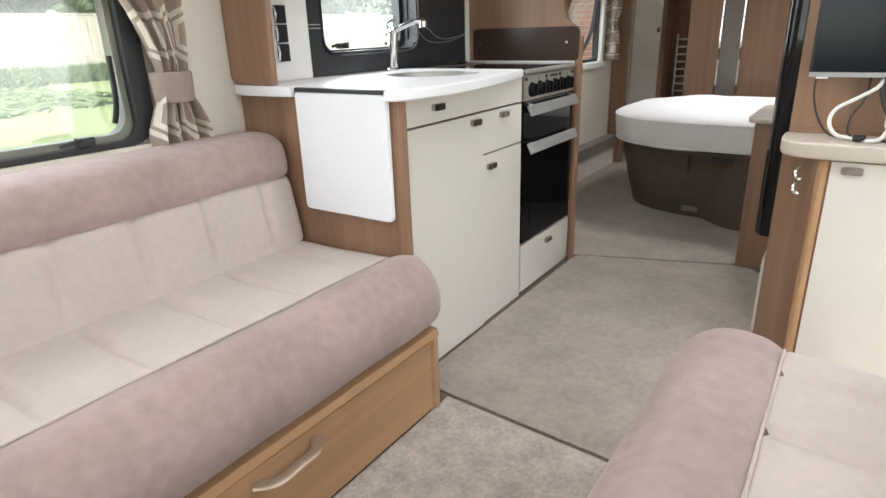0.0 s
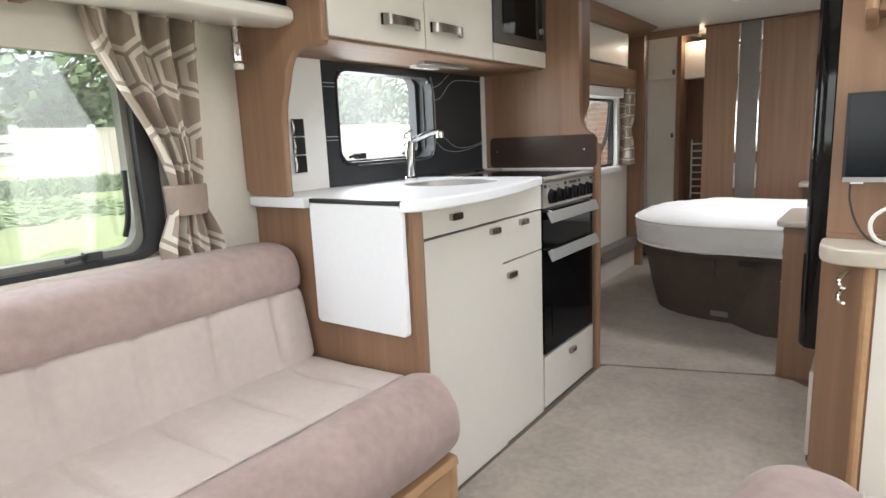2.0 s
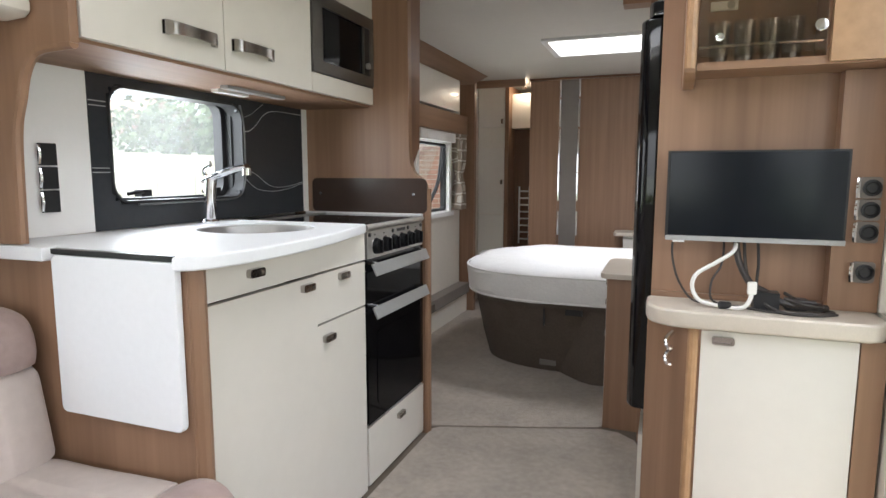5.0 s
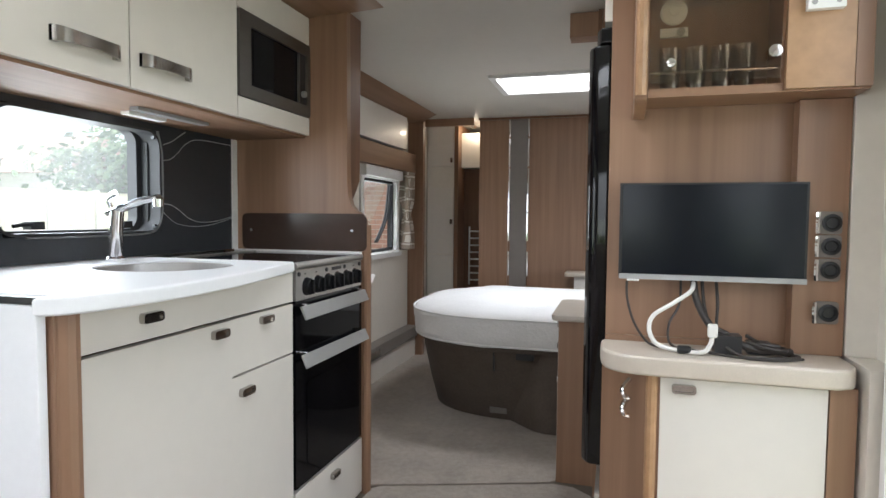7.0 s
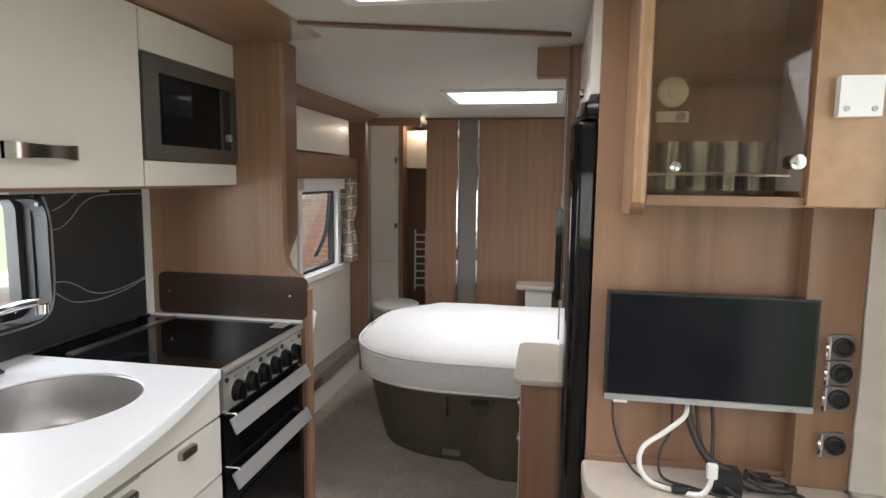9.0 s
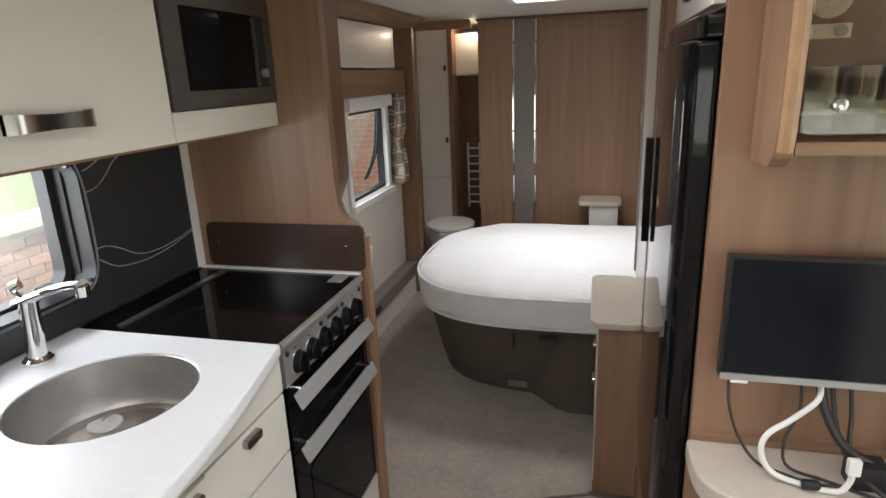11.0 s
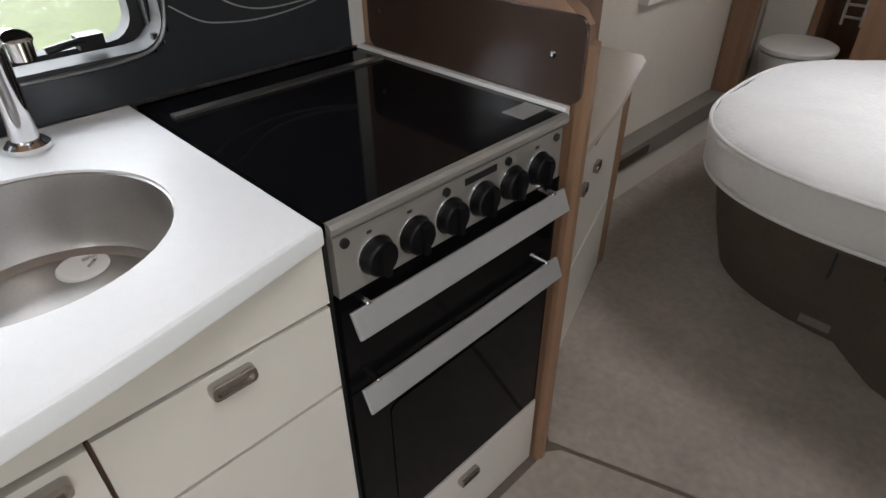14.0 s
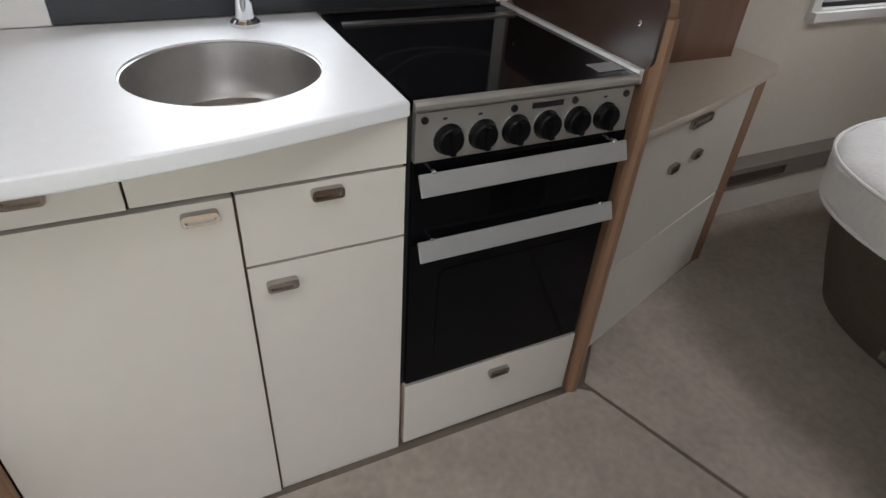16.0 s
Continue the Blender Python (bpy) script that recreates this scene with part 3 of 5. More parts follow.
def worktop():
    pts = smooth_path(EDGE, 5)
    outer = [(p.x, p.y) for p in pts] + [(-0.883, 1.1385), (-1.255, 1.1385), (-1.255, 1.17), (XW + 0.003, 1.17), (KX - 0.002, 1.30), (KX - 0.002, 1.948)]
    cx, cy, r, n = -1.128, 1.687, 0.172, 48
    hole = [(cx + r * math.cos(2 * math.pi * k / n), cy + r * math.sin(2 * math.pi * k / n)) for k in range(n)]
    bm = bmesh.new()
    edges = []
    for loop in (outer, hole):
        v = [bm.verts.new((x, y, ZT)) for x, y in loop]
        edges += [bm.edges.new((v[i], v[(i + 1) % len(v)])) for i in range(len(v))]
    bmesh.ops.triangle_fill(bm, use_beauty=True, use_dissolve=False, edges=edges)
    top = bm.faces[:]
    bmesh.ops.recalc_face_normals(bm, faces=top)
    ext = bmesh.ops.extrude_face_region(bm, geom=top)
    bmesh.ops.translate(bm, verts=[g for g in ext["geom"] if isinstance(g, bmesh.types.BMVert)], vec=(0, 0, -0.032))
    bmesh.ops.recalc_face_normals(bm, faces=bm.faces)
    beyond = lambda e: all(math.hypot(v.co.x - cx, v.co.y - cy) > r + 0.01 for v in e.verts)
    rim = [e for e in bm.edges if e.is_manifold and beyond(e) and e.calc_face_angle(0) > radians(50) and abs(e.verts[0].co.z - e.verts[1].co.z) < 1e-4]
    bmesh.ops.bevel(bm, geom=rim, offset=0.007, segments=3, profile=0.5, affect="EDGES")
    return bm


t = thing("worktop", (-1.15, 1.5, 0.9), "white laminate kitchen worktop with a bowed front edge", "worktop")
part("slab", worktop(), "worktop", t)
part("ledge", prism([(-1.257, 1.108), (-1.257, 1.168), (XW + 0.003, 1.168), (XW + 0.003, 1.118), (-1.47, 1.104)], "z", ZT - 0.032, ZT, 0.005), "worktop", t, "narrow white ledge beside the window wall")

t = thing("sink", (-1.125, 1.68, 0.78), "round satin stainless steel sink bowl set in the worktop", "sink")
prof = [(0.1722, -0.004), (0.1695, -0.006), (0.168, -0.02), (0.165, -0.07), (0.160, -0.100), (0.152, -0.114), (0.143, -0.117), (0.139, -0.120), (0.08, -0.124), (0.0, -0.125)]
part("bowl", lathe(prof, (-1.128, 1.687, ZT), n=56, cap=False), "sink_steel", t)
part("plug", lathe([(0.036, 0.0), (0.036, 0.003), (0.033, 0.005), (0.0, 0.005)], (-1.222, 1.752, ZT - 0.1245), n=28), "white", t, "pale sink plug")
part("plug_ring", tube([(-1.232, 1.755, ZT - 0.119), (-1.227, 1.769, ZT - 0.115), (-1.217, 1.769, ZT - 0.115), (-1.209, 1.755, ZT - 0.119)], 0.0025, 6), "chrome", t)

t = thing("tap", (-1.385, 1.772, ZT), "chrome mixer tap behind the sink", "tap")
bx, by = -1.385, 1.772
part("base", lathe([(0.031, 0.0), (0.031, 0.008), (0.025, 0.014)], (bx, by, ZT), n=24), "chrome", t)
part("column", tube([(bx, by, ZT + 0.008), (bx + 0.004, by, ZT + 0.06), (bx + 0.008, by, ZT + 0.115), (bx + 0.012, by, ZT + 0.148)], 0.0195, 16), "chrome", t)
part("spout", tube([(bx - 0.012, by - 0.005, ZT + 0.138), (bx + 0.05, by, ZT + 0.160), (bx + 0.10, by + 0.008, ZT + 0.176), (bx + 0.15, by + 0.013, ZT + 0.184)], 0.017, 14, squash=0.6), "chrome", t)
part("spout_tip", lathe([(0.014, 0.0), (0.015, 0.022), (0.012, 0.024)], (bx + 0.146, by + 0.013, ZT + 0.158), n=16), "chrome", t)
part("lever", tube([(bx - 0.004, by, ZT + 0.150), (bx + 0.0, by - 0.02, ZT + 0.178), (bx + 0.045, by - 0.035, ZT + 0.196)], 0.010, 10, squash=0.5), "chrome", t)

t = thing("drop_leaf", (-1.06, 1.1, 0.57), "white worktop flap folded down against the end panel", "worktop flap")
part("leaf", prism(rrect(-1.246, -0.892, 0.564, 0.926, 0.016), "y", 1.119, 1.1375, 0.004), "worktop", t)
part("hinge", box(-1.244, -0.894, 1.120, 1.1375, 0.927, 0.939, 0.001), "black", t, "dark hinge strip")

# cooker
t = thing("cooker", (-1.18, 2.22, 0.21), "built-in cooker with black glass hob and silver control panel", "cooker")
Y0, Y1 = 1.957, 2.453
part("body", box(-1.46, FX - 0.012, Y0 - 0.006, Y1, 0.230, 0.914, 0.002), "black", t)
part("hob", box(-1.458, FX - 0.004, Y0, Y1 - 0.012, 0.915, 0.937, 0.004), "black_gloss", t, "black glass hob lid")
part("lid_hinge", box(-1.366, -1.346, Y0 + 0.02, Y1 - 0.028, 0.937, 0.942, 0.002), "steel", t, "steel hinge strip")
part("front_trim", tube([(FX - 0.002, Y0, 0.926), (FX - 0.002, Y1 - 0.01, 0.926)], 0.011, 10, steps=1), "panel_steel", t, "steel trim along the hob")
part("side_trim", box(-1.458, FX, Y1 - 0.011, Y1 + 0.001, 0.915, 0.944, 0.003), "white", t, "white edge trim")
part("sticker", box(FX - 0.075, FX - 0.03, Y1 - 0.085, Y1 - 0.022, 0.9372, 0.9382, 0), "silver", t, "pale rating label")
cp = part("control_panel", box(FX - 0.012, FX + 0.002, Y0 + 0.004, Y1 - 0.016, 0.820, 0.914, 0.003), "panel_steel", t, "satin steel control panel")
for k in range(6):
    yk = Y0 + 0.068 + k * 0.0702
    bm = lathe([(0.0285, 0.0), (0.0285, 0.003), (0.0265, 0.006), (0.0255, 0.016), (0.023, 0.019), (0.0, 0.019)], (FX + 0.002, yk, 0.859), "x", 24)
    box(FX + 0.02, FX + 0.03, yk - 0.005, yk + 0.005, 0.837, 0.881, 0.002, bm)
    part("knob", bm, "knob", cp, "black control knob")
    part("knob_ring", lathe([(0.0300, 0.0), (0.0300, 0.0015), (0.0285, 0.0015)], (FX + 0.002, yk, 0.859), "x", 24), "chrome", cp)
    part("mark", box(FX + 0.002, FX + 0.003, yk - 0.012, yk - 0.004, 0.897, 0.901, 0), "black", cp)
part("badge", box(FX + 0.002, FX + 0.0035, Y0 + 0.24, Y0 + 0.31, 0.895, 0.906, 0.001), "black", cp, "dark badge")
for yk in (Y0 + 0.02, Y0 + 0.20, Y1 - 0.16, Y1 - 0.035):
    part("button", lathe([(0.007, 0.0), (0.007, 0.004), (0.0, 0.004)], (FX + 0.002, yk, 0.901), "x", 12), "black", cp)


def plate_handle(parent, z, y0, y1):
    bm = prism([(FX + 0.014, z + 0.006), (FX + 0.021, z + 0.010), (FX + 0.038, z - 0.029), (FX + 0.032, z - 0.033)], "y", y0, y1, 0.002)
    h = part("handle", bm, "silver", parent, "silver plate handle")
    for yy in (y0 + 0.03, y1 - 0.03):
        part("handle_post", lathe([(0.006, 0.0), (0.006, 0.02), (0.004, 0.022)], (FX, yy, z + 0.008), "x", 10), "chrome", parent)


d = part("grill_door", box(FX - 0.012, FX + 0.001, Y0 + 0.002, Y1 - 0.008, 0.640, 0.817, 0.003), "black_gloss", t, "black glass grill door")
plate_handle(d, 0.796, Y0 + 0.006, Y1 - 0.019)
d = part("oven_door", box(FX - 0.012, FX + 0.001, Y0 + 0.002, Y1 - 0.008, 0.238, 0.636, 0.003), "black_gloss", t, "black glass oven door")
plate_handle(d, 0.647, Y0 + 0.010, Y1 - 0.016)
part("oven_window", prism(rrect(Y0 + 0.07, Y1 - 0.07, 0.29, 0.56, 0.02), "x", FX + 0.0012, FX + 0.003, 0), "black_gloss", d)

# partition between kitchen and bedroom
t = thing("kitchen_partition", (-1.2, 2.5, 0), "walnut laminate partition beside the cooker, swept front edge", "partition")
low = [(XW + 0.003, 0.0), (FX + 0.008, 0.0), (FX + 0.008, 1.04)]
arc = [(FX + 0.003, 1.07), (FX - 0.015, 1.09), (-0.935, 1.10), (-0.953, 1.12), (-0.965, 1.16), (-0.969, 1.22)]
bm = prism(low + arc + [(-0.972, ZC - 0.003), (XW + 0.003, ZC - 0.003)], "y", 2.463, 2.497, 0.002)
part("panel", bm, "wood", t)
part("front_edge", tube([(FX + 0.006, 2.480, 0.0), (FX + 0.006, 2.480, 0.5), (FX + 0.006, 2.480, 1.045)], 0.019, 10), "wood", t, "rounded walnut front edging")
bm = prism([(XW + 0.003, ZC - 0.003), (XW + 0.003, 1.12), (-1.10, 1.12), (-1.01, 1.14), (-0.978, 1.22), (-0.974, ZC - 0.003)], "y", 2.498, 2.60, 0.003)
part("upper_box", bm, "dark_wood", t, "dark walnut locker end above the dresser")
t = thing("cooker_splash_panel", (-1.19, 2.48, 0.94), "brown glass splash panel beside the hob", "splash panel")
part("panel", prism(rrect(-1.428, -0.888, 0.945, 1.088, 0.022), "y", 2.4545, 2.4625, 0.001), "brown_glass", t)
for xx in (-1.385, -0.945):
    part("screw", lathe([(0.006, 0.0), (0.006, 0.003), (0.0, 0.004)], (xx, 2.4545, 1.022), "y", 10, sign=-1), "chrome", t)

# splashback with printed lines, and the socket panel
t = thing("splashback", (XW, 2.0, 0.94), "charcoal splashback with pale printed wave lines", "splashback")
part("panel", wall_with_holes("x", KX - 0.014, KX, 1.411, 2.462, ZT + 0.001, 1.386, [(1.472, 2.046, 1.016, 1.358)]), "splash", t, "", False)
oi = rrect(1.4725, 2.0455, 1.0165, 1.3575, 0.058), rrect(1.480, 2.038, 1.024, 1.350, 0.052)
part("window_surround", ring(*oi, "x", XW + 0.012, KX + 0.004), "rubber", t, "black rounded window reveal")
for ya, yb, za, zb in ((1.472, 1.500, 1.016, 1.045), (2.018, 2.046, 1.016, 1.045), (1.472, 1.500, 1.329, 1.358), (2.018, 2.046, 1.329, 1.358)):
    corner = ring(rrect(ya, yb, za, zb, 0.001, 2), rrect(ya + 0.010, yb - 0.010, za + 0.010, zb - 0.010, 0.001, 2), "x", KX - 0.013, KX - 0.001)
    part("corner_fillet", corner, "splash", t)
edge = [(1.56, 1.013), (1.80, 1.013), (1.96, 1.015), (2.022, 1.032), (2.046, 1.09), (2.050, 1.2), (2.047, 1.29), (2.03, 1.355)]
part("surround_trim", tube([(KX + 0.003, y, z) for y, z in edge], 0.005, 8, squash=0.6), "trim_grey", t, "grey trim line on the surround")


def wave(pts):
    part("wave_line", tube([(KX + 0.0005, y, z) for y, z in pts], 0.0015, 5), "wave", t)


wave([(2.056, 1.115), (2.09, 1.112), (2.13, 1.095), (2.18, 1.066), (2.24, 1.052), (2.33, 1.055), (2.428, 1.072)])
wave([(2.056, 1.085), (2.10, 1.055), (2.14, 1.043), (2.22, 1.036), (2.32, 1.044), (2.428, 1.066)])
wave([(2.05, 1.262), (2.09, 1.268), (2.13, 1.295), (2.17, 1.33), (2.24, 1.353), (2.428, 1.355)])
wave([(2.06, 1.315), (2.10, 1.33), (2.14, 1.355), (2.17, 1.372)])
for z in (1.12, 1.108, 1.305, 1.292):
    wave([(1.413, z), (1.468, z)])
tagged(mesh_object("splash_corner_strip", box(KX + 0.0005, KX + 0.006, 2.430, 2.4622, ZT + 0.002, 1.386, 0.002), "white"), "white corner strip beside the splashback", "trim")

t = thing("socket_panel", (XW, 1.4, ZT), "white panel behind the worktop with black power sockets", "socket panel")
part("board", box(XW + 0.001, KX, 1.20, 1.410, ZT + 0.001, 1.386, 0.004), "white", t)
for z0 in (1.125, 1.065, 1.005):
    s = part("socket", box(KX, KX + 0.010, 1.262, 1.306, z0, z0 + 0.056, 0.006), "black", t, "black power socket")
    part("socket_frame", tube([(KX + 0.008, 1.260, z0 + 0.004), (KX + 0.014, 1.2595, z0 + 0.028), (KX + 0.008, 1.260, z0 + 0.052)], 0.0035, 6), "chrome", s, "chrome socket frame")

# walnut end surround over the worktop
t = thing("kitchen_end_surround", (-1.4, 1.13, 0.94), "walnut upright at the window end of the kitchen", "panel")
arc = [(-1.283, 1.318), (-1.26, 1.350), (-1.225, 1.368), (-1.128, 1.372)]
bm = prism([(-1.50, ZT + 0.002), (-1.335, ZT + 0.002), (-1.325, 1.18), (-1.30, 1.268)] + arc + [(-1.128, ZC - 0.003), (XW + 0.003, ZC - 0.003), (XW + 0.003, ZT + 0.02)], "y", 1.113, 1.136, 0.003)
part("panel", bm, "wood", t)
part("edging", tube([(-1.335, 1.1245, ZT + 0.004), (-1.325, 1.1245, 1.18), (-1.30, 1.1245, 1.268), (-1.283, 1.1245, 1.318), (-1.26, 1.1245, 1.350), (-1.225, 1.1245, 1.367), (-1.132, 1.1245, 1.371)], 0.0115, 8), "wood", t, "rounded walnut edging")

# overhead lockers
OX, ZB, ZH = -1.127, 1.388, 1.832


def overhead(y0, y1, label):
    c = thing("overhead_locker", (-1.4, (y0 + y1) / 2, ZB), label, "cabinet", "kitchen overhead lockers")
    part("body", box(XW + 0.003, OX - 0.02, y0 + 0.001, y1 - 0.001, ZB + 0.02, ZH + 0.02, 0.001), "wood", c)
    return c


c = overhead(1.137, 1.573, "cream gloss overhead locker with an arched pewter handle")
d = part("door", box(OX - 0.018, OX, 1.140, 1.571, ZB, ZH, 0.0025), "cream", c)
bow_handle(d, (OX, 1.446, 1.456), 0.180)
c = overhead(1.573, 2.004, "cream gloss overhead locker with an arched pewter handle")
d = part("door", box(OX - 0.018, OX, 1.575, 2.002, ZB, ZH, 0.0025), "cream", c)
bow_handle(d, (OX, 1.692, 1.461), 0.180)
c = overhead(2.004, 2.460, "cream gloss locker housing round the microwave")
part("rail", box(OX - 0.018, OX, 2.006, 2.457, ZB, 1.453, 0.0025), "cream", c)
part("top_panel", box(OX - 0.018, OX, 2.006, 2.457, 1.729, ZH, 0.0025), "cream", c)
t = thing("microwave", (-1.15, 2.235, 1.455), "built-in microwave with a dark glass door", "microwave")
part("frame", ring(rrect(2.008, 2.455, 1.456, 1.726, 0.006, 2), rrect(2.070, 2.430, 1.497, 1.683, 0.004, 2), "x", OX - 0.016, OX + 0.006), "microwave_steel", t, "dark brushed steel frame")
part("door", box(OX - 0.012, OX - 0.002, 2.038, 2.37, 1.485, 1.705, 0.002), "black_gloss", t, "black glass door")
part("door_window", box(OX - 0.002, OX - 0.0005, 2.093, 2.335, 1.512, 1.668, 0), "black_gloss", t, "black glass window")
part("control_strip", box(OX - 0.012, OX - 0.001, 2.375, 2.435, 1.485, 1.705, 0.002), "black", t)
part("handle_bar", box(OX, OX + 0.009, 2.367, 2.373, 1.50, 1.677, 0.002), "microwave_steel", t)
part("knob", lathe([(0.012, 0.0), (0.012, 0.012), (0.0, 0.013)], (OX + 0.001, 2.405, 1.535), "x", 16), "silver", t)
t = thing("locker_underside", (-1.4, 1.8, ZB), "walnut pelmet under the overhead lockers with a strip light", "pelmet")
part("board", box(XW + 0.003, OX - 0.02, 1.137, 2.484, ZB - 0.008, ZB + 0.018, 0.002), "wood_matt", t)
part("strip_light", box(-1.30, -1.27, 1.75, 2.05, ZB - 0.018, ZB - 0.008, 0.002), "silver", t, "slim unlit strip light")
part("strip_light", box(-1.38, -1.35, 1.80, 1.95, ZB - 0.018, ZB - 0.008, 0.002), "white", t)
t = thing("kitchen_cornice", (-1.3, 1.9, ZH), "walnut cornice along the ceiling over the lockers", "cornice")
part("rail", prism([(XW + 0.003, ZH + 0.022), (OX - 0.018, ZH + 0.003), (OX + 0.012, ZH + 0.006), (OX + 0.24, ZC - 0.008), (OX + 0.30, ZC - 0.003), (XW + 0.003, ZC - 0.003)], "y", 1.137, 2.478, 0.003), "wood_y", t)

# ---- lounge ----
def cushion(profile, y0, y1, seams, depth=0.016, width=0.015, round_end=0.06, flat=None, step=0.02):
    """A padded length along y: an outline in x and z swept with pressed seams and rounded ends.
    flat: the outline's points (from, to) in which the seams are pressed."""
    prof = [(p.x, p.z) for p in smooth_path([(x, 0, z) for x, z in profile], 4)]
    n = len(prof)
    cx, cz = sum(p[0] for p in prof) / n, sum(p[1] for p in prof) / n
    ys = [y0 + (y1 - y0) * i / max(1, round((y1 - y0) / step)) for i in range(round((y1 - y0) / step) + 1)]
    for e in (0.25, 0.5, 0.75):
        ys += [y0 + round_end * e * 0.5, y1 - round_end * e * 0.5]
    for s in seams:
        ys += [s - width * 0.5, s, s + width * 0.5, s - width * 1.4, s + width * 1.4]
    ys = sorted({round(min(max(y, y0), y1), 4) for y in ys})
    bm = bmesh.new()
    rows = []
    for y in ys:
        end = min(y - y0, y1 - y)
        k = min(1.0, end / round_end)
        shrink = 1 - 0.16 * (1 - math.sqrt(max(0, 1 - (1 - k) ** 2)))
        dip = sum(depth * math.exp(-((y - s) / width) ** 2) for s in seams)
        row = []
        for i, (x, z) in enumerate(prof):
            inside = flat is None or flat[0] <= i / n <= flat[1]
            dx, dz = x - cx, z - cz
            ln = math.hypot(dx, dz) or 1
            d = dip if inside else dip * 0.12
            puff = 0.004 * noise.noise((x * 6, y * 5, z * 6))
            row.append(bm.verts.new((cx + dx * shrink - dx / ln * (d - puff), y, cz + dz * shrink - dz / ln * (d - puff))))
        rows.append(row)
    for a, b in zip(rows, rows[1:]):
        for i in range(n):
            j = (i + 1) % n
            bm.faces.new((a[i], a[j], b[j], b[i]))
    bm.faces.new(rows[0])
    bm.faces.new(rows[-1])
    return bm


SEAMS = [1.0 - 0.205 * k for k in range(13)]


def sofa(name, sign, x_front, x_back, y_end, label, base_handle, ys=YS + 0.02, roll=0.204):
    """A long bench: wooden locker base, seat with a front roll, padded back with a top roll. sign: 1 faces +x."""
    X = lambda d: x_front - sign * d
    t = thing(name, (X(0.4), -0.2, 0), label, "sofa", "sofas along the lounge walls")
    lo, hi = sorted((X(0.05), x_back))
    part("base", box(lo, hi, ys, y_end - 0.03, 0.0, 0.262, 0.002), "oak", t, "oak laminate locker base")
    a, b = sorted((X(0.01), X(0.05)))
    p = part("front_panel", box(a, b, ys, y_end - 0.055, 0.012, 0.236, 0.003), "oak", t, "oak laminate drawer panel")
    part("rail", prism([(X(0.0), 0.245), (X(0.045), 0.245), (X(0.045), 0.272), (X(0.006), 0.268)], "y", ys, y_end - 0.02, 0.004), "oak", t, "rounded oak rail")
    part("end_post", tube([(X(0.022), y_end - 0.036, 0.0), (X(0.022), y_end - 0.036, 0.13), (X(0.022), y_end - 0.036, 0.262)], 0.02, 12), "oak", t, "rounded oak end post")
    if base_handle:
        pts = [(X(0.006), 0.435, 0.203), (X(-0.028), 0.47, 0.205), (X(-0.03), 0.525, 0.208), (X(-0.028), 0.58, 0.210), (X(0.006), 0.615, 0.210)]
        part("handle", tube(pts, 0.014, 10, squash=0.45), "champagne", p, "brushed champagne bow handle")
    seat = [(X(roll - 0.004), 0.463), (X(0.42), 0.455), (X(0.58), 0.445), (X(0.585), 0.36), (X(0.57), 0.275), (X(0.3), 0.27), (X(roll - 0.014), 0.27), (X(roll - 0.019), 0.37)]
    part("seat_cushion", cushion(seat, ys, y_end - 0.01, [s for s in SEAMS if s > ys + 0.05], flat=(0.0, 0.20)), "fabric", t, "beige woven seat cushion with pressed seams")
    outline = [(X(roll + 0.001), 0.462), (X(roll - 0.034), 0.478), (X(roll * 0.49), 0.482), (X(0.04), 0.455), (X(0.0), 0.40), (X(-0.008), 0.335), (X(0.012), 0.285), (X(0.07), 0.273), (X(roll - 0.044), 0.275), (X(roll - 0.004), 0.30), (X(roll + 0.003), 0.40)]
    part("seat_roll", cushion(outline, ys, y_end, [], round_end=0.07), "mauve", t, "mauve suede front roll")
    part("piping", tube([(X(roll), ys + 0.03, 0.4665), (X(roll), 0.5, 0.4665), (X(roll), y_end - 0.04, 0.4655)], 0.0032, 6), "fabric", t, "beige piping along the seat roll")
    back = [(X(0.525), 0.45), (X(0.535), 0.50), (X(0.55), 0.58), (X(0.565), 0.66), (X(0.60), 0.68), (X(0.68), 0.68), (X(0.70), 0.56), (X(0.68), 0.45), (X(0.6), 0.44)]
    part("back_cushion", cushion(back, ys, y_end - 0.02, [s for s in SEAMS if s > ys + 0.05], flat=(0.09, 0.42)), "fabric", t, "beige woven back cushion with pressed seams")
    top = [(X(0.56), 0.668), (X(0.553), 0.70), (X(0.563), 0.752), (X(0.595), 0.788), (X(0.66), 0.802), (X(0.75), 0.797), (X(0.785), 0.77), (X(0.785), 0.69), (X(0.70), 0.664), (X(0.62), 0.66)]
    part("back_roll", cushion(top, ys, y_end - 0.02, [], round_end=0.06), "mauve", t, "mauve suede top roll")
    return t


sofa("sofa", 1, -0.735, XW + 0.005, 1.135, "long bench sofa in beige and mauve against the window wall", True, roll=0.165)
sofa("sofa", -1, -0.075, XE - 0.005, 1.125, "short bench sofa in beige and mauve beside the entrance", False, ys=0.46)


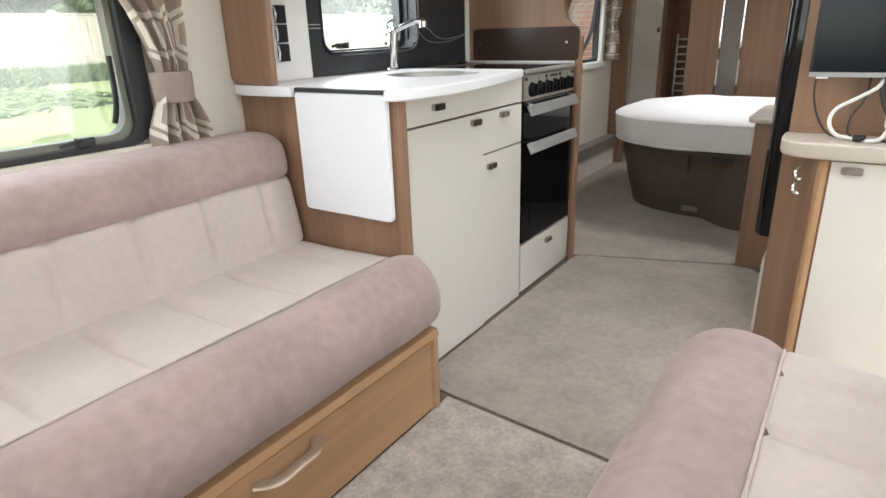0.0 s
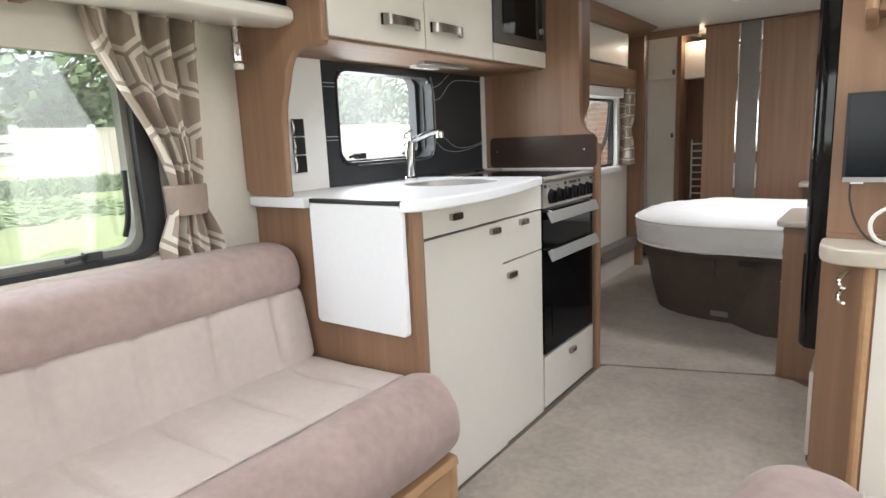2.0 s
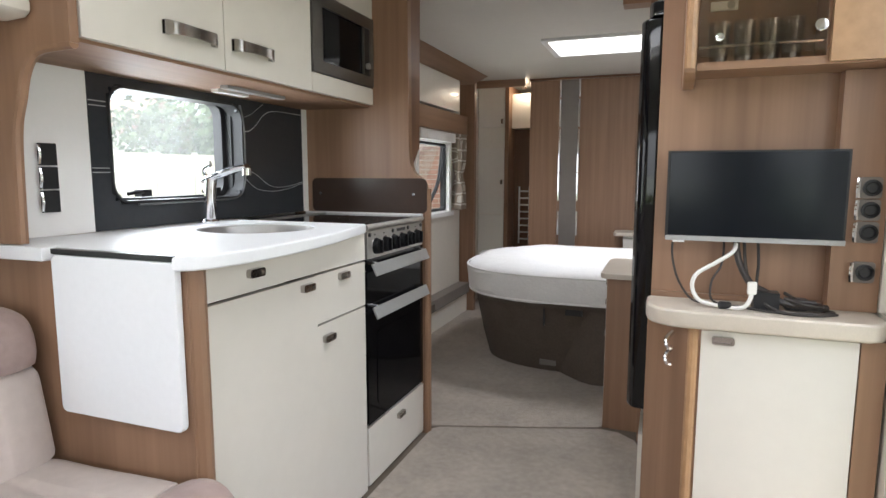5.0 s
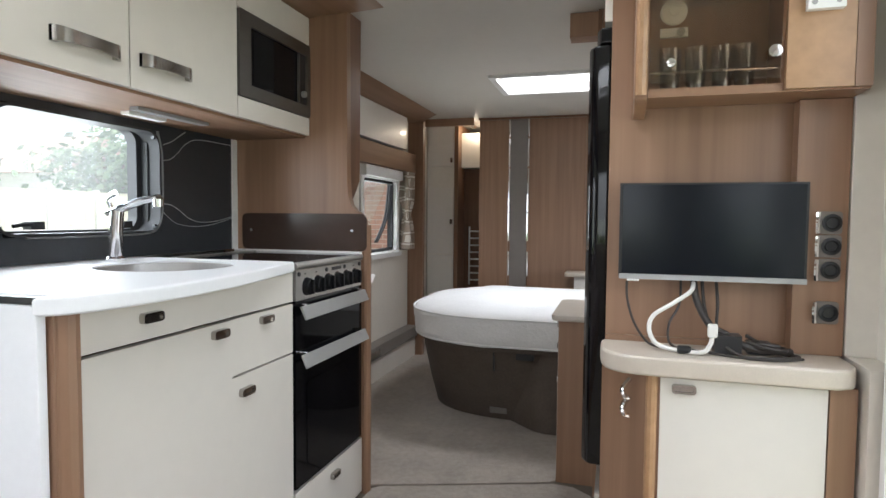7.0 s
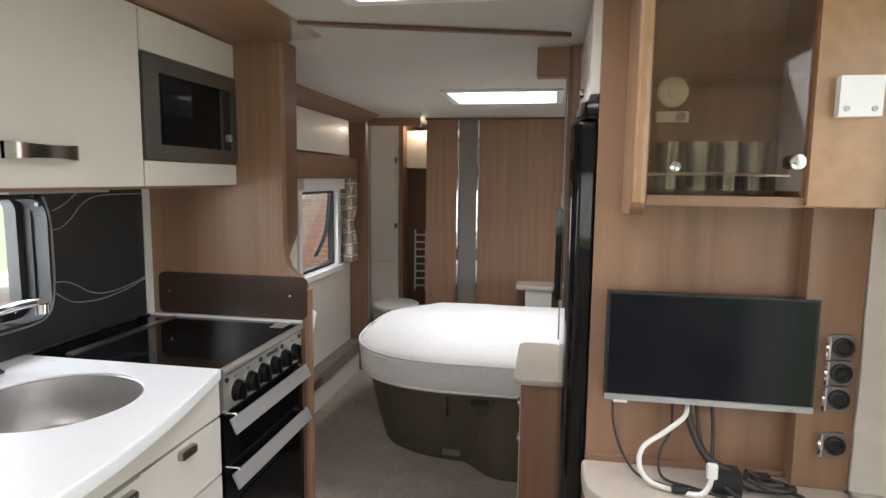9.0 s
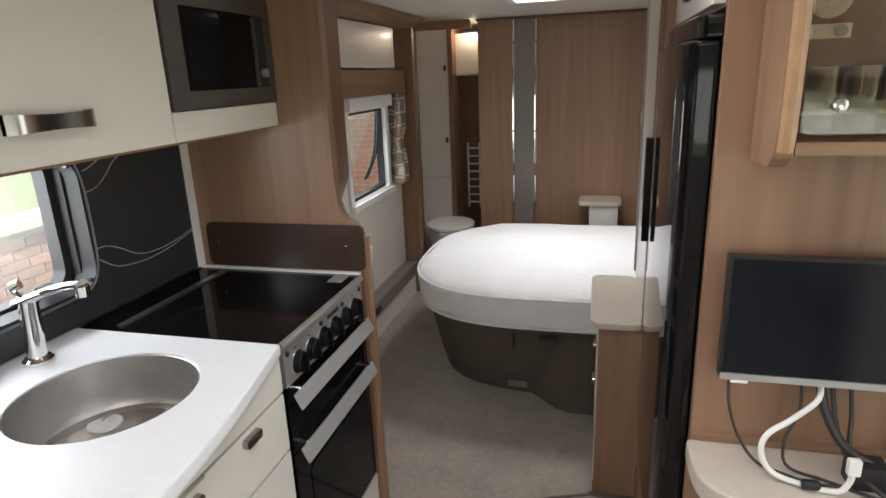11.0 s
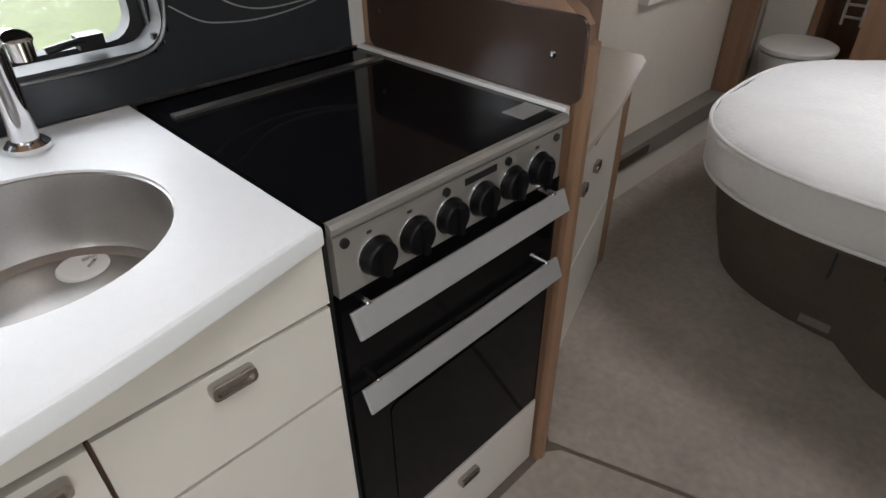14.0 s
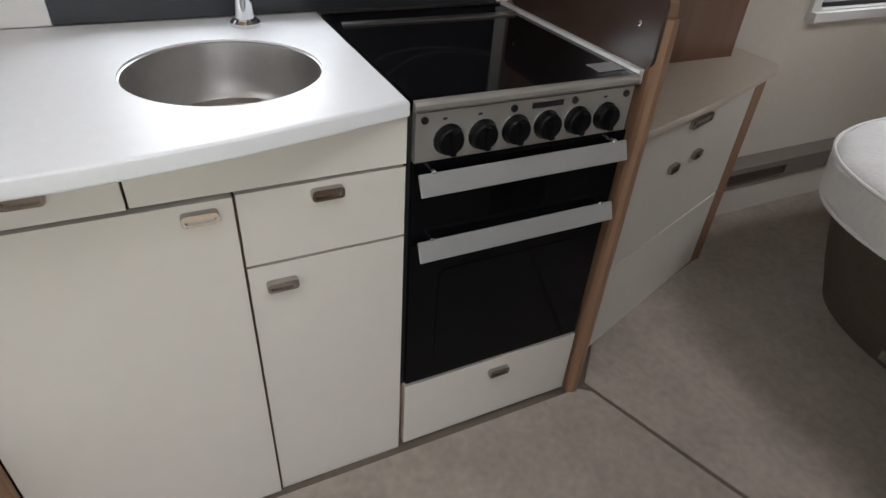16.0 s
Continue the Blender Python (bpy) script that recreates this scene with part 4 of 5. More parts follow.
def curtain(name, y_mid, z0, z1, w_top, w_tie, w_low, z_tie, x, label, cells):
    """A gathered curtain, pinched by a tie-back. w: widths at the top, tie and hem."""
    t = thing(name, (x, y_mid[0], z0), label, "curtain")
    bm = bmesh.new()
    uv = bm.loops.layers.uv.new("cloth")
    nu, nv = 60, 48
    grid = []
    for j in range(nv + 1):
        z = z0 + (z1 - z0) * j / nv
        if z > z_tie:
            s = (z - z_tie) / (z1 - z_tie)
            s = s * s * (3 - 2 * s)
            w, mid = w_tie + (w_top - w_tie) * s, y_mid[0] + (y_mid[1] - y_mid[0]) * s if isinstance(y_mid, tuple) else y_mid
        else:
            s = min(1, (z_tie - z) / (z_tie - z0) * 1.4)
            w, mid = w_tie + (w_low - w_tie) * s, y_mid[0] if isinstance(y_mid, tuple) else y_mid
        row = []
        for i in range(nu + 1):
            u = i / nu
            fold = math.sin(u * 2 * math.pi * 3.5 + 0.8 * math.sin(z * 7)) + 0.35 * math.sin(u * 2 * math.pi * 8 + z * 5)
            amp = (0.017 + 0.020 * min(1, w_tie / max(w, 0.01) + 0.35)) * (1 - 0.5 * math.exp(-((z - z_tie) / 0.06) ** 2))
            fold += 0.45 * math.exp((z - z1) / 0.07) * math.sin(u * 2 * math.pi * 13 + 1.7 * math.sin(u * 9))
            row.append((bm.verts.new((x + 0.03 + amp * fold, mid + (u - 0.5) * w, z)), u, j / nv))
        grid.append(row)
    for a, b in zip(grid, grid[1:]):
        for i in range(nu):
            q = (a[i], a[i + 1], b[i + 1], b[i])
            f = bm.faces.new([v for v, _, _ in q])
            for lp, (_, u, v) in zip(f.loops, q):
                lp[uv].uv = (u * cells[0], v * cells[1])
    return t, bm


t, bm = curtain("curtain", (0.875, 0.807), 0.785, 1.462, 0.30, 0.085, 0.17, 0.958, XW + 0.020, "", (3.6, 5.6))
t.location = (XW, 0.88, 0.785)
tagged(t, "taupe curtain with pale hexagon print, gathered by a tie-back", "curtain")
part("cloth", bm, "curtain", t).modifiers.new("thickness", "SOLIDIFY").thickness = 0.002
bm = lathe([(0.055, -0.042), (0.058, -0.037), (0.060, 0.0), (0.061, 0.037), (0.058, 0.042)], (XW + 0.050, 0.876, 0.958), n=24, sx=0.80)
part("tie_back", bm, "tie_cloth", t, "plain taupe tie-back")

t = thing("lounge_locker", (-1.4, 0.2, 1.46), "overhead lounge locker, dark gloss front over a cream rail", "cabinet")
rail = [(XW + 0.003, 1.46), (-1.30, 1.424), (-1.245, 1.427), (-1.228, 1.438), (-1.228, 1.462), (-1.245, 1.474), (XW + 0.003, 1.478)]
part("rail", prism(rail, "y", YS + 0.3, 1.110, 0.006), "cream", t, "rounded cream bottom rail")
part("front", box(-1.275, -1.255, YS + 0.3, 1.110, 1.479, 1.64, 0.003), "black_gloss", t, "dark gloss lower front")
part("upper_front", box(-1.275, -1.253, YS + 0.3, 1.110, 1.645, ZC - 0.006, 0.003), "wood_y", t, "walnut upper front")
part("body", box(XW + 0.003, -1.277, YS + 0.3, 1.108, 1.480, ZC - 0.003, 0.001), "wood", t)
bow_handle(t, (-1.255, 0.80, 1.578), 0.16)
part("divider", prism([(-1.50, 1.44), (-1.235, 1.425), (-1.21, 1.46), (-1.215, 1.56), (-1.5, 1.56)], "y", 0.515, 0.545, 0.004), "wood", t, "walnut divider")
t = thing("reading_lamp", (-1.43, 1.07, 1.33), "small chrome reading lamp under the lounge locker", "lamp")
part("tip", lathe([(0.0, -0.012), (0.014, -0.010), (0.016, 0.0), (0.014, 0.006)], (-1.43, 1.06, 1.332), n=16), "white", t, "white lens tip")
part("stem", lathe([(0.022, 0.085), (0.022, 0.075), (0.009, 0.07), (0.009, 0.03)], (-1.43, 1.06, 1.365), n=16), "chrome", t)
part("shade", lathe([(0.008, 0.045), (0.018, 0.035), (0.020, 0.01), (0.017, -0.01), (0.0, -0.015)], (-1.43, 1.06, 1.355), n=16), "chrome", t)

# ---- TV side ----
t = thing("tv_cabinet", (0.3, 1.98, 0), "base cabinet with a cream door in a walnut frame", "cabinet")
side = [(0.105, 1.895), (0.155, 1.895), (0.155, 2.05), (-0.008, 2.05), (-0.008, 2.03), (0.055, 1.945)]
part("side_panel", prism(side, "z", 0.0, 0.70, 0.004), "wood", t, "angled walnut side")
part("front_edge", tube([(0.112, 1.897, 0.0), (0.112, 1.897, 0.35), (0.112, 1.897, 0.70)], 0.014, 10), "oak", t, "rounded oak edging")
part("right_frame", box(0.493, 0.548, 1.89, 2.05, 0.0, 0.70, 0.006), "wood", t)
part("body", box(0.157, 0.491, 1.92, 2.05, 0.0, 0.70, 0.001), "dark_wood", t)
d = part("door", box(0.132, 0.490, 1.892, 1.912, 0.012, 0.693, 0.0025), "cream", t)
small_handle(d, (0.185, 1.892, 0.67), (0, -1, 0), (1, 0, 0), 0.055, 0.022)
for zz in (0.655, 0.61):
    part("hook", tube([(0.062, 1.925, zz + 0.02), (0.045, 1.905, zz), (0.05, 1.90, zz - 0.018), (0.06, 1.905, zz - 0.022)], 0.006, 8), "chrome", t, "chrome towel hook")
t = thing("tv_shelf", (0.3, 1.95, 0.7), "beige laminate counter with a rounded corner", "worktop")
pts = smooth_path([(-0.012, 2.045, 0), (-0.012, 1.965, 0), (0.0, 1.905, 0), (0.04, 1.865, 0), (0.10, 1.853, 0), (0.20, 1.852, 0)], 5)
part("slab", prism([(p.x, p.y) for p in pts] + [(0.50, 1.852), (0.535, 1.872), (0.549, 1.91), (0.549, 2.045)], "z", 0.702, 0.750, 0.010, seg=3), "beige_top", t)
part("upstand", box(0.0, 0.444, 2.036, 2.0505, 0.7505, 0.765, 0.003), "wood_x", t, "slim walnut upstand at the back")
t = thing("tv_back_panel", (0.3, 2.06, 0.77), "walnut wall panel behind the television", "panel")
part("panel", box(-0.002, XE - 0.003, 2.051, 2.078, 0.0, ZC - 0.003, 0.003), "wood", t)
part("socket_post", box(0.437, 0.549, 2.0, 2.05, 0.751, 1.366, 0.004), "wood", t, "walnut upright with sockets")
part("corner_trim", prism([(0.552, 2.05), (0.552, 1.995), (0.615, 1.985), (0.615, 1.855), (0.655, 1.855), (0.655, 2.05)], "z", 0.752, ZC - 0.003, 0.003), "wall", t, "cream corner trim")
part("corner_lining", box(0.557, 0.655, 1.856, 2.05, 0.0, 0.7515, 0.004), "wall", t, "cream lining beside the entrance")
for z0 in (1.045, 0.989, 0.932, 0.829):
    s = part("socket", prism(rrect(0.485, 0.535, z0, z0 + 0.054, 0.008), "y", 1.99, 2.0, 0.002), "taupe", t, "grey socket plate")
    part("socket_face", lathe([(0.021, 0.0), (0.021, 0.005), (0.015, 0.006), (0.012, 0.002), (0.0, 0.002)], (0.512, 1.99, z0 + 0.027), "y", 20, sign=-1), "black", s)
    part("socket_frame", tube([(0.482, 1.985, z0 + 0.003), (0.479, 1.978, z0 + 0.027), (0.482, 1.985, z0 + 0.051)], 0.005, 6), "chrome", s)

t = thing("television", (0.24, 2.0, 0.9), "flat television with a black screen and silver lower edge", "television")
part("case", box(0.03, 0.465, 1.995, 2.02, 0.923, 1.170, 0.004), "black", t)
part("screen", box(0.036, 0.459, 1.9925, 1.9945, 0.937, 1.165, 0), "screen", t, "dark matt screen")
part("lower_edge", box(0.03, 0.465, 1.990, 2.0, 0.922, 0.935, 0.003), "silver", t, "silver lower edge")
part("side_edge", box(0.028, 0.033, 1.993, 2.018, 0.928, 1.170, 0.001), "black", t)
part("bracket", box(0.18, 0.30, 2.02, 2.05, 0.98, 1.10, 0.003), "black", t)
part("logo", box(0.05, 0.08, 1.988, 1.995, 0.917, 0.922, 0.001), "white", t)


def cable(label, pts, r, mat):
    ob = mesh_object("cable", tube(pts, r, 8), mat)
    return tagged(ob, label, "cable", "cables under the television")


ZS = 0.7505
cable("thin dark cable hanging from the television", [(0.05, 2.0, 0.915), (0.052, 1.99, 0.87), (0.07, 1.98, 0.81), (0.105, 1.965, ZS + 0.012), (0.15, 1.945, ZS + 0.005), (0.20, 1.925, ZS + 0.005), (0.28, 1.93, ZS + 0.005)], 0.003, "cable_dark")
cable("thick white looped cable", [(0.215, 2.02, 0.92), (0.205, 1.99, 0.895), (0.16, 1.965, 0.865), (0.115, 1.95, 0.835), (0.105, 1.94, 0.80), (0.125, 1.93, ZS + 0.016), (0.175, 1.915, ZS + 0.007), (0.225, 1.905, ZS + 0.008), (0.243, 1.905, ZS + 0.03), (0.247, 1.908, ZS + 0.058)], 0.0055, "cable_white")
cable("thick black power lead", [(0.215, 2.02, 0.92), (0.222, 2.0, 0.87), (0.25, 1.975, 0.815), (0.285, 1.955, ZS + 0.045), (0.33, 1.945, ZS + 0.02), (0.40, 1.95, ZS + 0.012), (0.43, 1.965, ZS + 0.010)], 0.009, "cable_dark")
cable("thin black lead coiled on the counter", [(0.235, 2.02, 0.92), (0.24, 1.99, 0.85), (0.26, 1.96, ZS + 0.04), (0.31, 1.90, ZS + 0.006), (0.39, 1.90, ZS + 0.005), (0.44, 1.935, ZS + 0.005), (0.40, 1.975, ZS + 0.006), (0.33, 1.96, ZS + 0.045)], 0.0045, "cable_dark")
cable("thin brown lead behind the white cable", [(0.185, 2.03, 0.92), (0.18, 2.0, 0.86), (0.155, 1.98, 0.81), (0.16, 1.965, ZS + 0.01), (0.22, 1.94, ZS + 0.004), (0.30, 1.90, ZS + 0.004), (0.38, 1.885, ZS + 0.004), (0.445, 1.92, ZS + 0.004)], 0.003, "cable_dark")
cable("thin black lead hanging behind the counter", [(0.27, 2.03, 0.92), (0.272, 2.01, 0.86), (0.268, 1.99, 0.81), (0.275, 1.975, ZS + 0.03), (0.30, 1.965, ZS + 0.02)], 0.004, "cable_dark")
cable("black coiled lead on the counter", [(0.33, 1.95, ZS + 0.03), (0.37, 1.93, ZS + 0.022), (0.41, 1.94, ZS + 0.016), (0.415, 1.965, ZS + 0.016), (0.38, 1.975, ZS + 0.022), (0.345, 1.96, ZS + 0.03), (0.36, 1.935, ZS + 0.03), (0.40, 1.945, ZS + 0.026)], 0.005, "cable_dark")
bm = box(0.255, 0.315, 1.925, 1.972, ZS + 0.001, ZS + 0.048, 0.010)
tagged(mesh_object("power_adapter", bm, "black"), "black power adapter lying on the beige counter", "adapter")
bm = box(0.335, 0.385, 1.955, 1.99, ZS + 0.001, ZS + 0.03, 0.008)
tagged(mesh_object("power_adapter", bm, "black"), "small black power adapter among the cables", "adapter")
bm = lathe([(0.007, -0.016), (0.010, -0.012), (0.010, 0.012), (0.007, 0.016)], (0.185, 1.913, ZS + 0.0105), "x", 14)
tagged(mesh_object("cable_ferrite", bm, "black"), "black ferrite bead on the white cable", "cable bead", "cables under the television")
bm = prism(rrect(0.236, 0.258, ZS + 0.045, ZS + 0.078, 0.004), "y", 1.90, 1.914, 0.003)
tagged(mesh_object("cable_plug", bm, "cable_white"), "white plug at the end of the white cable", "plug", "cables under the television")

t = thing("glass_cabinet", (0.3, 1.97, 1.37), "walnut wall cabinet with a smoked glass door", "cabinet")
sidep = [(2.05, 1.34), (1.93, 1.345), (1.90, 1.365), (1.893, 1.40), (1.893, ZC - 0.003), (2.05, ZC - 0.003)]
part("side", prism(sidep, "x", 0.055, 0.085, 0.004), "wood", t, "walnut side with a swept foot")
part("side_edge", tube([(0.07, 1.895, 1.375), (0.07, 1.89, 1.42), (0.07, 1.89, 1.6), (0.07, 1.89, ZC - 0.005)], 0.013, 8), "oak", t, "rounded oak edging")
part("bottom", box(0.086, 0.549, 1.90, 2.05, 1.368, 1.388, 0.004), "wood_x", t)
part("back", box(0.086, 0.549, 2.042, 2.050, 1.389, ZC - 0.003, 0), "wood", t)
part("divider", box(0.372, 0.385, 1.905, 2.041, 1.389, ZC - 0.003, 0.002), "wood", t)
part("shelf", box(0.087, 0.371, 1.92, 2.041, 1.62, 1.628, 0.001), "clear_glass", t, "clear glass shelf")
part("glass_rail", tube([(0.09, 1.93, 1.43), (0.2, 1.93, 1.432), (0.37, 1.93, 1.43)], 0.004, 6), "chrome", t, "chrome rail")
d = part("glass_door", prism(rrect(0.088, 0.370, 1.40, ZC - 0.012, 0.008), "y", 1.893, 1.898, 0.001), "smoked", t, "smoked glass door")
part("knob", lathe([(0.006, 0.0), (0.006, 0.012), (0.014, 0.016), (0.014, 0.022), (0.0, 0.024)], (0.352, 1.893, 1.455), "y", 18, sign=-1), "chrome", d, "round chrome knob")
part("hinge", lathe([(0.010, 0.0), (0.010, 0.01), (0.0, 0.012)], (0.135, 1.893, 1.445), "y", 14, sign=-1), "chrome", d)
part("wood_door", box(0.378, 0.512, 1.885, 1.903, 1.372, ZC - 0.01, 0.003), "oak", t, "plain oak door")
part("end_filler", box(0.515, 0.549, 1.89, 1.905, 1.372, ZC - 0.01, 0.006), "wood", t)
for k, (gx, gz) in enumerate(((0.14, 1.39), (0.20, 1.39), (0.26, 1.39), (0.31, 1.39))):
    ob = mesh_object("drinking_glass", lathe([(0.0, 0.0), (0.02, 0.0), (0.026, 0.08), (0.028, 0.11), (0.0255, 0.11), (0.022, 0.01), (0.0, 0.006)], (gx, 1.985, gz), n=20), "clear_glass")
    tagged(ob, "clear drinking glass standing in the glass cabinet", "glass", "glasses in the wall cabinet")
t = thing("heating_control", (0.15, 2.036, 1.55), "white heating control with a round dial inside the cabinet", "control unit")
part("dial", lathe([(0.033, 0.0), (0.033, 0.006), (0.028, 0.009), (0.012, 0.009), (0.010, 0.014), (0.0, 0.014)], (0.15, 2.0415, 1.61), "y", 28, sign=-1), "white", t, "round white dial")
part("plate", box(0.118, 0.185, 2.032, 2.0415, 1.545, 1.568, 0.003), "white", t)
part("button", lathe([(0.010, 0.0), (0.010, 0.006), (0.0, 0.007)], (0.168, 2.032, 1.5565), "y", 16, sign=-1), "silver", t)
t = thing("thermostat", (0.45, 1.884, 1.56), "white control unit on the oak cabinet door", "control unit")
part("case", box(0.411, 0.484, 1.865, 1.8845, 1.538, 1.612, 0.005), "white", t)
for xx in (0.424, 0.470):
    part("button", lathe([(0.005, 0.0), (0.005, 0.003), (0.0, 0.003)], (xx, 1.865, 1.552), "y", 10, sign=-1), "silver", t)

# fridge and its housing
t = thing("fridge", (0.25, 2.38, 0.0), "tall fridge with a glossy black bowed door", "fridge")
part("body", box(0.005, 0.60, 2.085, 2.70, 0.30, 1.60, 0.004), "black", t)
prof = [(0.0, 2.085), (-0.045, 2.09), (-0.062, 2.12), (-0.068, 2.38), (-0.062, 2.655), (-0.045, 2.685), (0.0, 2.69)]
part("door", prism(prof, "z", 0.375, 1.555, 0.01), "fridge", t, "glossy black bowed fridge door")
part("top_trim", prism([(0.0, 2.085), (-0.03, 2.09), (-0.042, 2.12), (-0.045, 2.38), (-0.042, 2.655), (-0.03, 2.685), (0.0, 2.69)], "z", 1.558, 1.60, 0.004), "fridge", t)
part("door_handle", box(-0.085, -0.064, 2.62, 2.64, 1.02, 1.32, 0.006), "fridge", t)
part("vent", box(-0.01, 0.005, 2.085, 2.69, 0.30, 0.37, 0.002), "black", t)
t = thing("fridge_plinth", (0.1, 2.38, 0), "cream gloss plinth drawer under the fridge", "plinth")
part("front", box(-0.022, 0.0, 2.085, 2.69, 0.012, 0.295, 0.003), "cream", t)
t = thing("fridge_top_cupboard", (0.2, 2.38, 1.62), "cream gloss cupboard over the fridge", "cabinet")
d = part("door", box(-0.022, -0.002, 2.088, 2.69, 1.615, ZC - 0.03, 0.003), "cream", t)
small_handle(d, (-0.022, 2.42, 1.66), (-1, 0, 0), (0, 1, 0))
part("body", box(0.0, 0.6, 2.088, 2.69, 1.61, ZC - 0.005, 0.001), "wood", t)
t = thing("bedroom_partition", (0.2, 2.74, 0), "walnut partition between fridge and bed", "partition")
part("panel", box(-0.045, XE - 0.003, 2.70, 2.735, 0.0, ZC - 0.003, 0.004), "wood", t)
part("top_block", box(-0.165, -0.048, 2.72, 2.80, 1.765, ZC - 0.003, 0.004), "wood", t, "walnut block under the ceiling")
part("edge_strip", box(-0.06, -0.046, 2.70, 2.735, 0.7, ZC - 0.003, 0.003), "dark_wood", t, "dark edging")
t = thing("headboard_cupboard", (0.2, 3.05, 0.7), "tall cream cupboard beside the bed", "cabinet")
part("side", box(-0.048, -0.03, 2.74, 3.32, 0.69, ZC - 0.003, 0.003), "cream", t)
part("body", box(-0.029, XE - 0.003, 2.737, 3.05, 0.0, ZC - 0.003, 0.001), "cream", t)
part("door_edge", tube([(-0.05, 3.318, 0.70), (-0.05, 3.318, 1.2), (-0.05, 3.318, 1.9)], 0.006, 8), "silver", t, "silver edging")
part("catch", box(-0.062, -0.05, 3.28, 3.30, 1.30, 1.345, 0.003), "silver", t)

# ---- bedroom ----
t = thing("bedside_cabinet", (-0.12, 3.05, 0), "slim bedside cabinet with cream drawers and walnut side", "cabinet")
part("side_panel", box(-0.192, -0.046, 2.79, 2.815, 0.0, 0.664, 0.004), "wood", t)
part("foot_board", box(-0.045, -0.01, 2.752, 2.79, 0.0, 0.664, 0.004), "wood", t)
part("body", box(-0.178, -0.05, 2.816, 3.27, 0.0, 0.664, 0.001), "dark_wood", t)
for z0, z1 in ((0.572, 0.66), (0.425, 0.568), (0.02, 0.421)):
    d = part("drawer_front", box(-0.196, -0.179, 2.828, 3.265, z0, z1, 0.0025), "cream", t)
    small_handle(d, (-0.196, 2.95, z1 - 0.035), (-1, 0, 0), (0, 1, 0))
top = rrect(-0.222, -0.046, 2.765, 3.278, 0.04)
part("top", prism(top, "z", 0.666, 0.690, 0.006), "beige_top", t, "pale beige laminate top")


def bed_outline(inset, y0=3.215, y1=4.51, x0=-1.105, x1=0.60, r=0.5, n=22):
    """A bed seen from above: straight at the head, one rounded foot."""
    y0, y1, x0 = y0 + inset, y1 - inset, x0 + inset
    pts = [(x1, y1), (x1, y0)]
    ry, rx = (y1 - y0) / 2, 0.66
    for i in range(2 * n + 1):
        w = radians(-90 - 180 * i / (2 * n))
        e = 0.72
        cx, sy = math.cos(w), math.sin(w)
        pts.append((x0 + rx + rx * math.copysign(abs(cx) ** e, cx) if cx < 0 else x0 + rx, (y0 + y1) / 2 + ry * math.copysign(abs(sy) ** e, sy)))
    return pts


def layered(levels, wobble=0.0):
    """A padded body from stacked outlines (inset, height)."""
    bm = bmesh.new()
    rows = []
    for inset, z in levels:
        side = wobble * 1.3 * (1 if inset < 0.05 else 0)
        rows.append([bm.verts.new((x + side * noise.noise((y * 7, z * 16, 3.0)), y + side * noise.noise((x * 7, z * 16, 1.0)), z + wobble * noise.noise((x * 4, y * 4, z * 9)) + wobble * 0.5 * noise.noise((x * 11, y * 11, z * 5)))) for x, y in bed_outline(inset)])
    n = len(rows[0])
    for a, b in zip(rows, rows[1:]):
        for i in range(n):
            j = (i + 1) % n
            bm.faces.new((a[i], a[j], b[j], b[i]))
    bm.faces.new(rows[0])
    bm.faces.new(rows[-1])
    return bm


t = thing("bed", (-0.3, 3.75, 0), "island bed with a bare white mattress on a taupe base", "bed")
part("mattress", layered([(0.06, 0.428), (0.040, 0.432), (0.020, 0.445), (0.010, 0.468), (0.006, 0.50), (0.004, 0.535), (0.004, 0.565), (0.010, 0.583), (0.024, 0.596), (0.05, 0.604), (0.09, 0.609), (0.15, 0.613), (0.22, 0.616), (0.3, 0.618), (0.4, 0.618)], 0.009), "mattress", t, "white quilted mattress")
path = [(x, y, 0.581) for x, y in bed_outline(0.004)][1:]
part("top_piping", tube(path, 0.006, 6, steps=1), "mattress", t, "piped mattress edge")
part("lower_piping", tube([(x, y, 0.443) for x, y in bed_outline(0.016)][1:], 0.006, 6, steps=1), "mattress", t, "piped mattress edge")
part("bed_board", prism(bed_outline(0.045), "z", 0.408, 0.429, 0.004), "bed_base", t, "thin grey bed board")
bm = bmesh.new()
rows = []
for z, front_y, foot_x in ((0.0, 3.45, -1.0), (0.05, 3.435, -1.01), (0.16, 3.39, -1.03), (0.28, 3.345, -1.045), (0.36, 3.315, -1.055), (0.407, 3.305, -1.06)):
    o = bed_outline(0.0, y0=front_y, y1=4.45, x0=foot_x, x1=0.60)
    rows.append([bm.verts.new((x, y, z)) for x, y in o])
for a, b in zip(rows, rows[1:]):
    for i in range(len(a)):
        j = (i + 1) % len(a)
        bm.faces.new((a[i], a[j], b[j], b[i]))
bm.faces.new(rows[0])
bm.faces.new(rows[-1])
part("base", bm, "bed_base", t, "dark taupe upholstered base")
part("front_locker", prism([(-0.50, 3.46), (-0.44, 3.40), (-0.36, 3.325), (-0.30, 3.298), (0.58, 3.298), (0.58, 3.5), (-0.50, 3.5)], "z", 0.0, 0.407, 0.008), "bed_base", t, "dark taupe locker front")
part("base_trim", box(-0.60, -0.51, 3.427, 3.447, 0.045, 0.075, 0.004), "taupe", t, "small grey vent")
part("panel_joint", box(-0.562, -0.556, 3.304, 3.33, 0.30, 0.405, 0.001), "black", t, "dark seam in the base panel")
part("hinge_block", box(-0.44, -0.355, 3.27, 3.32, 0.375, 0.4075, 0.004), "black", t)

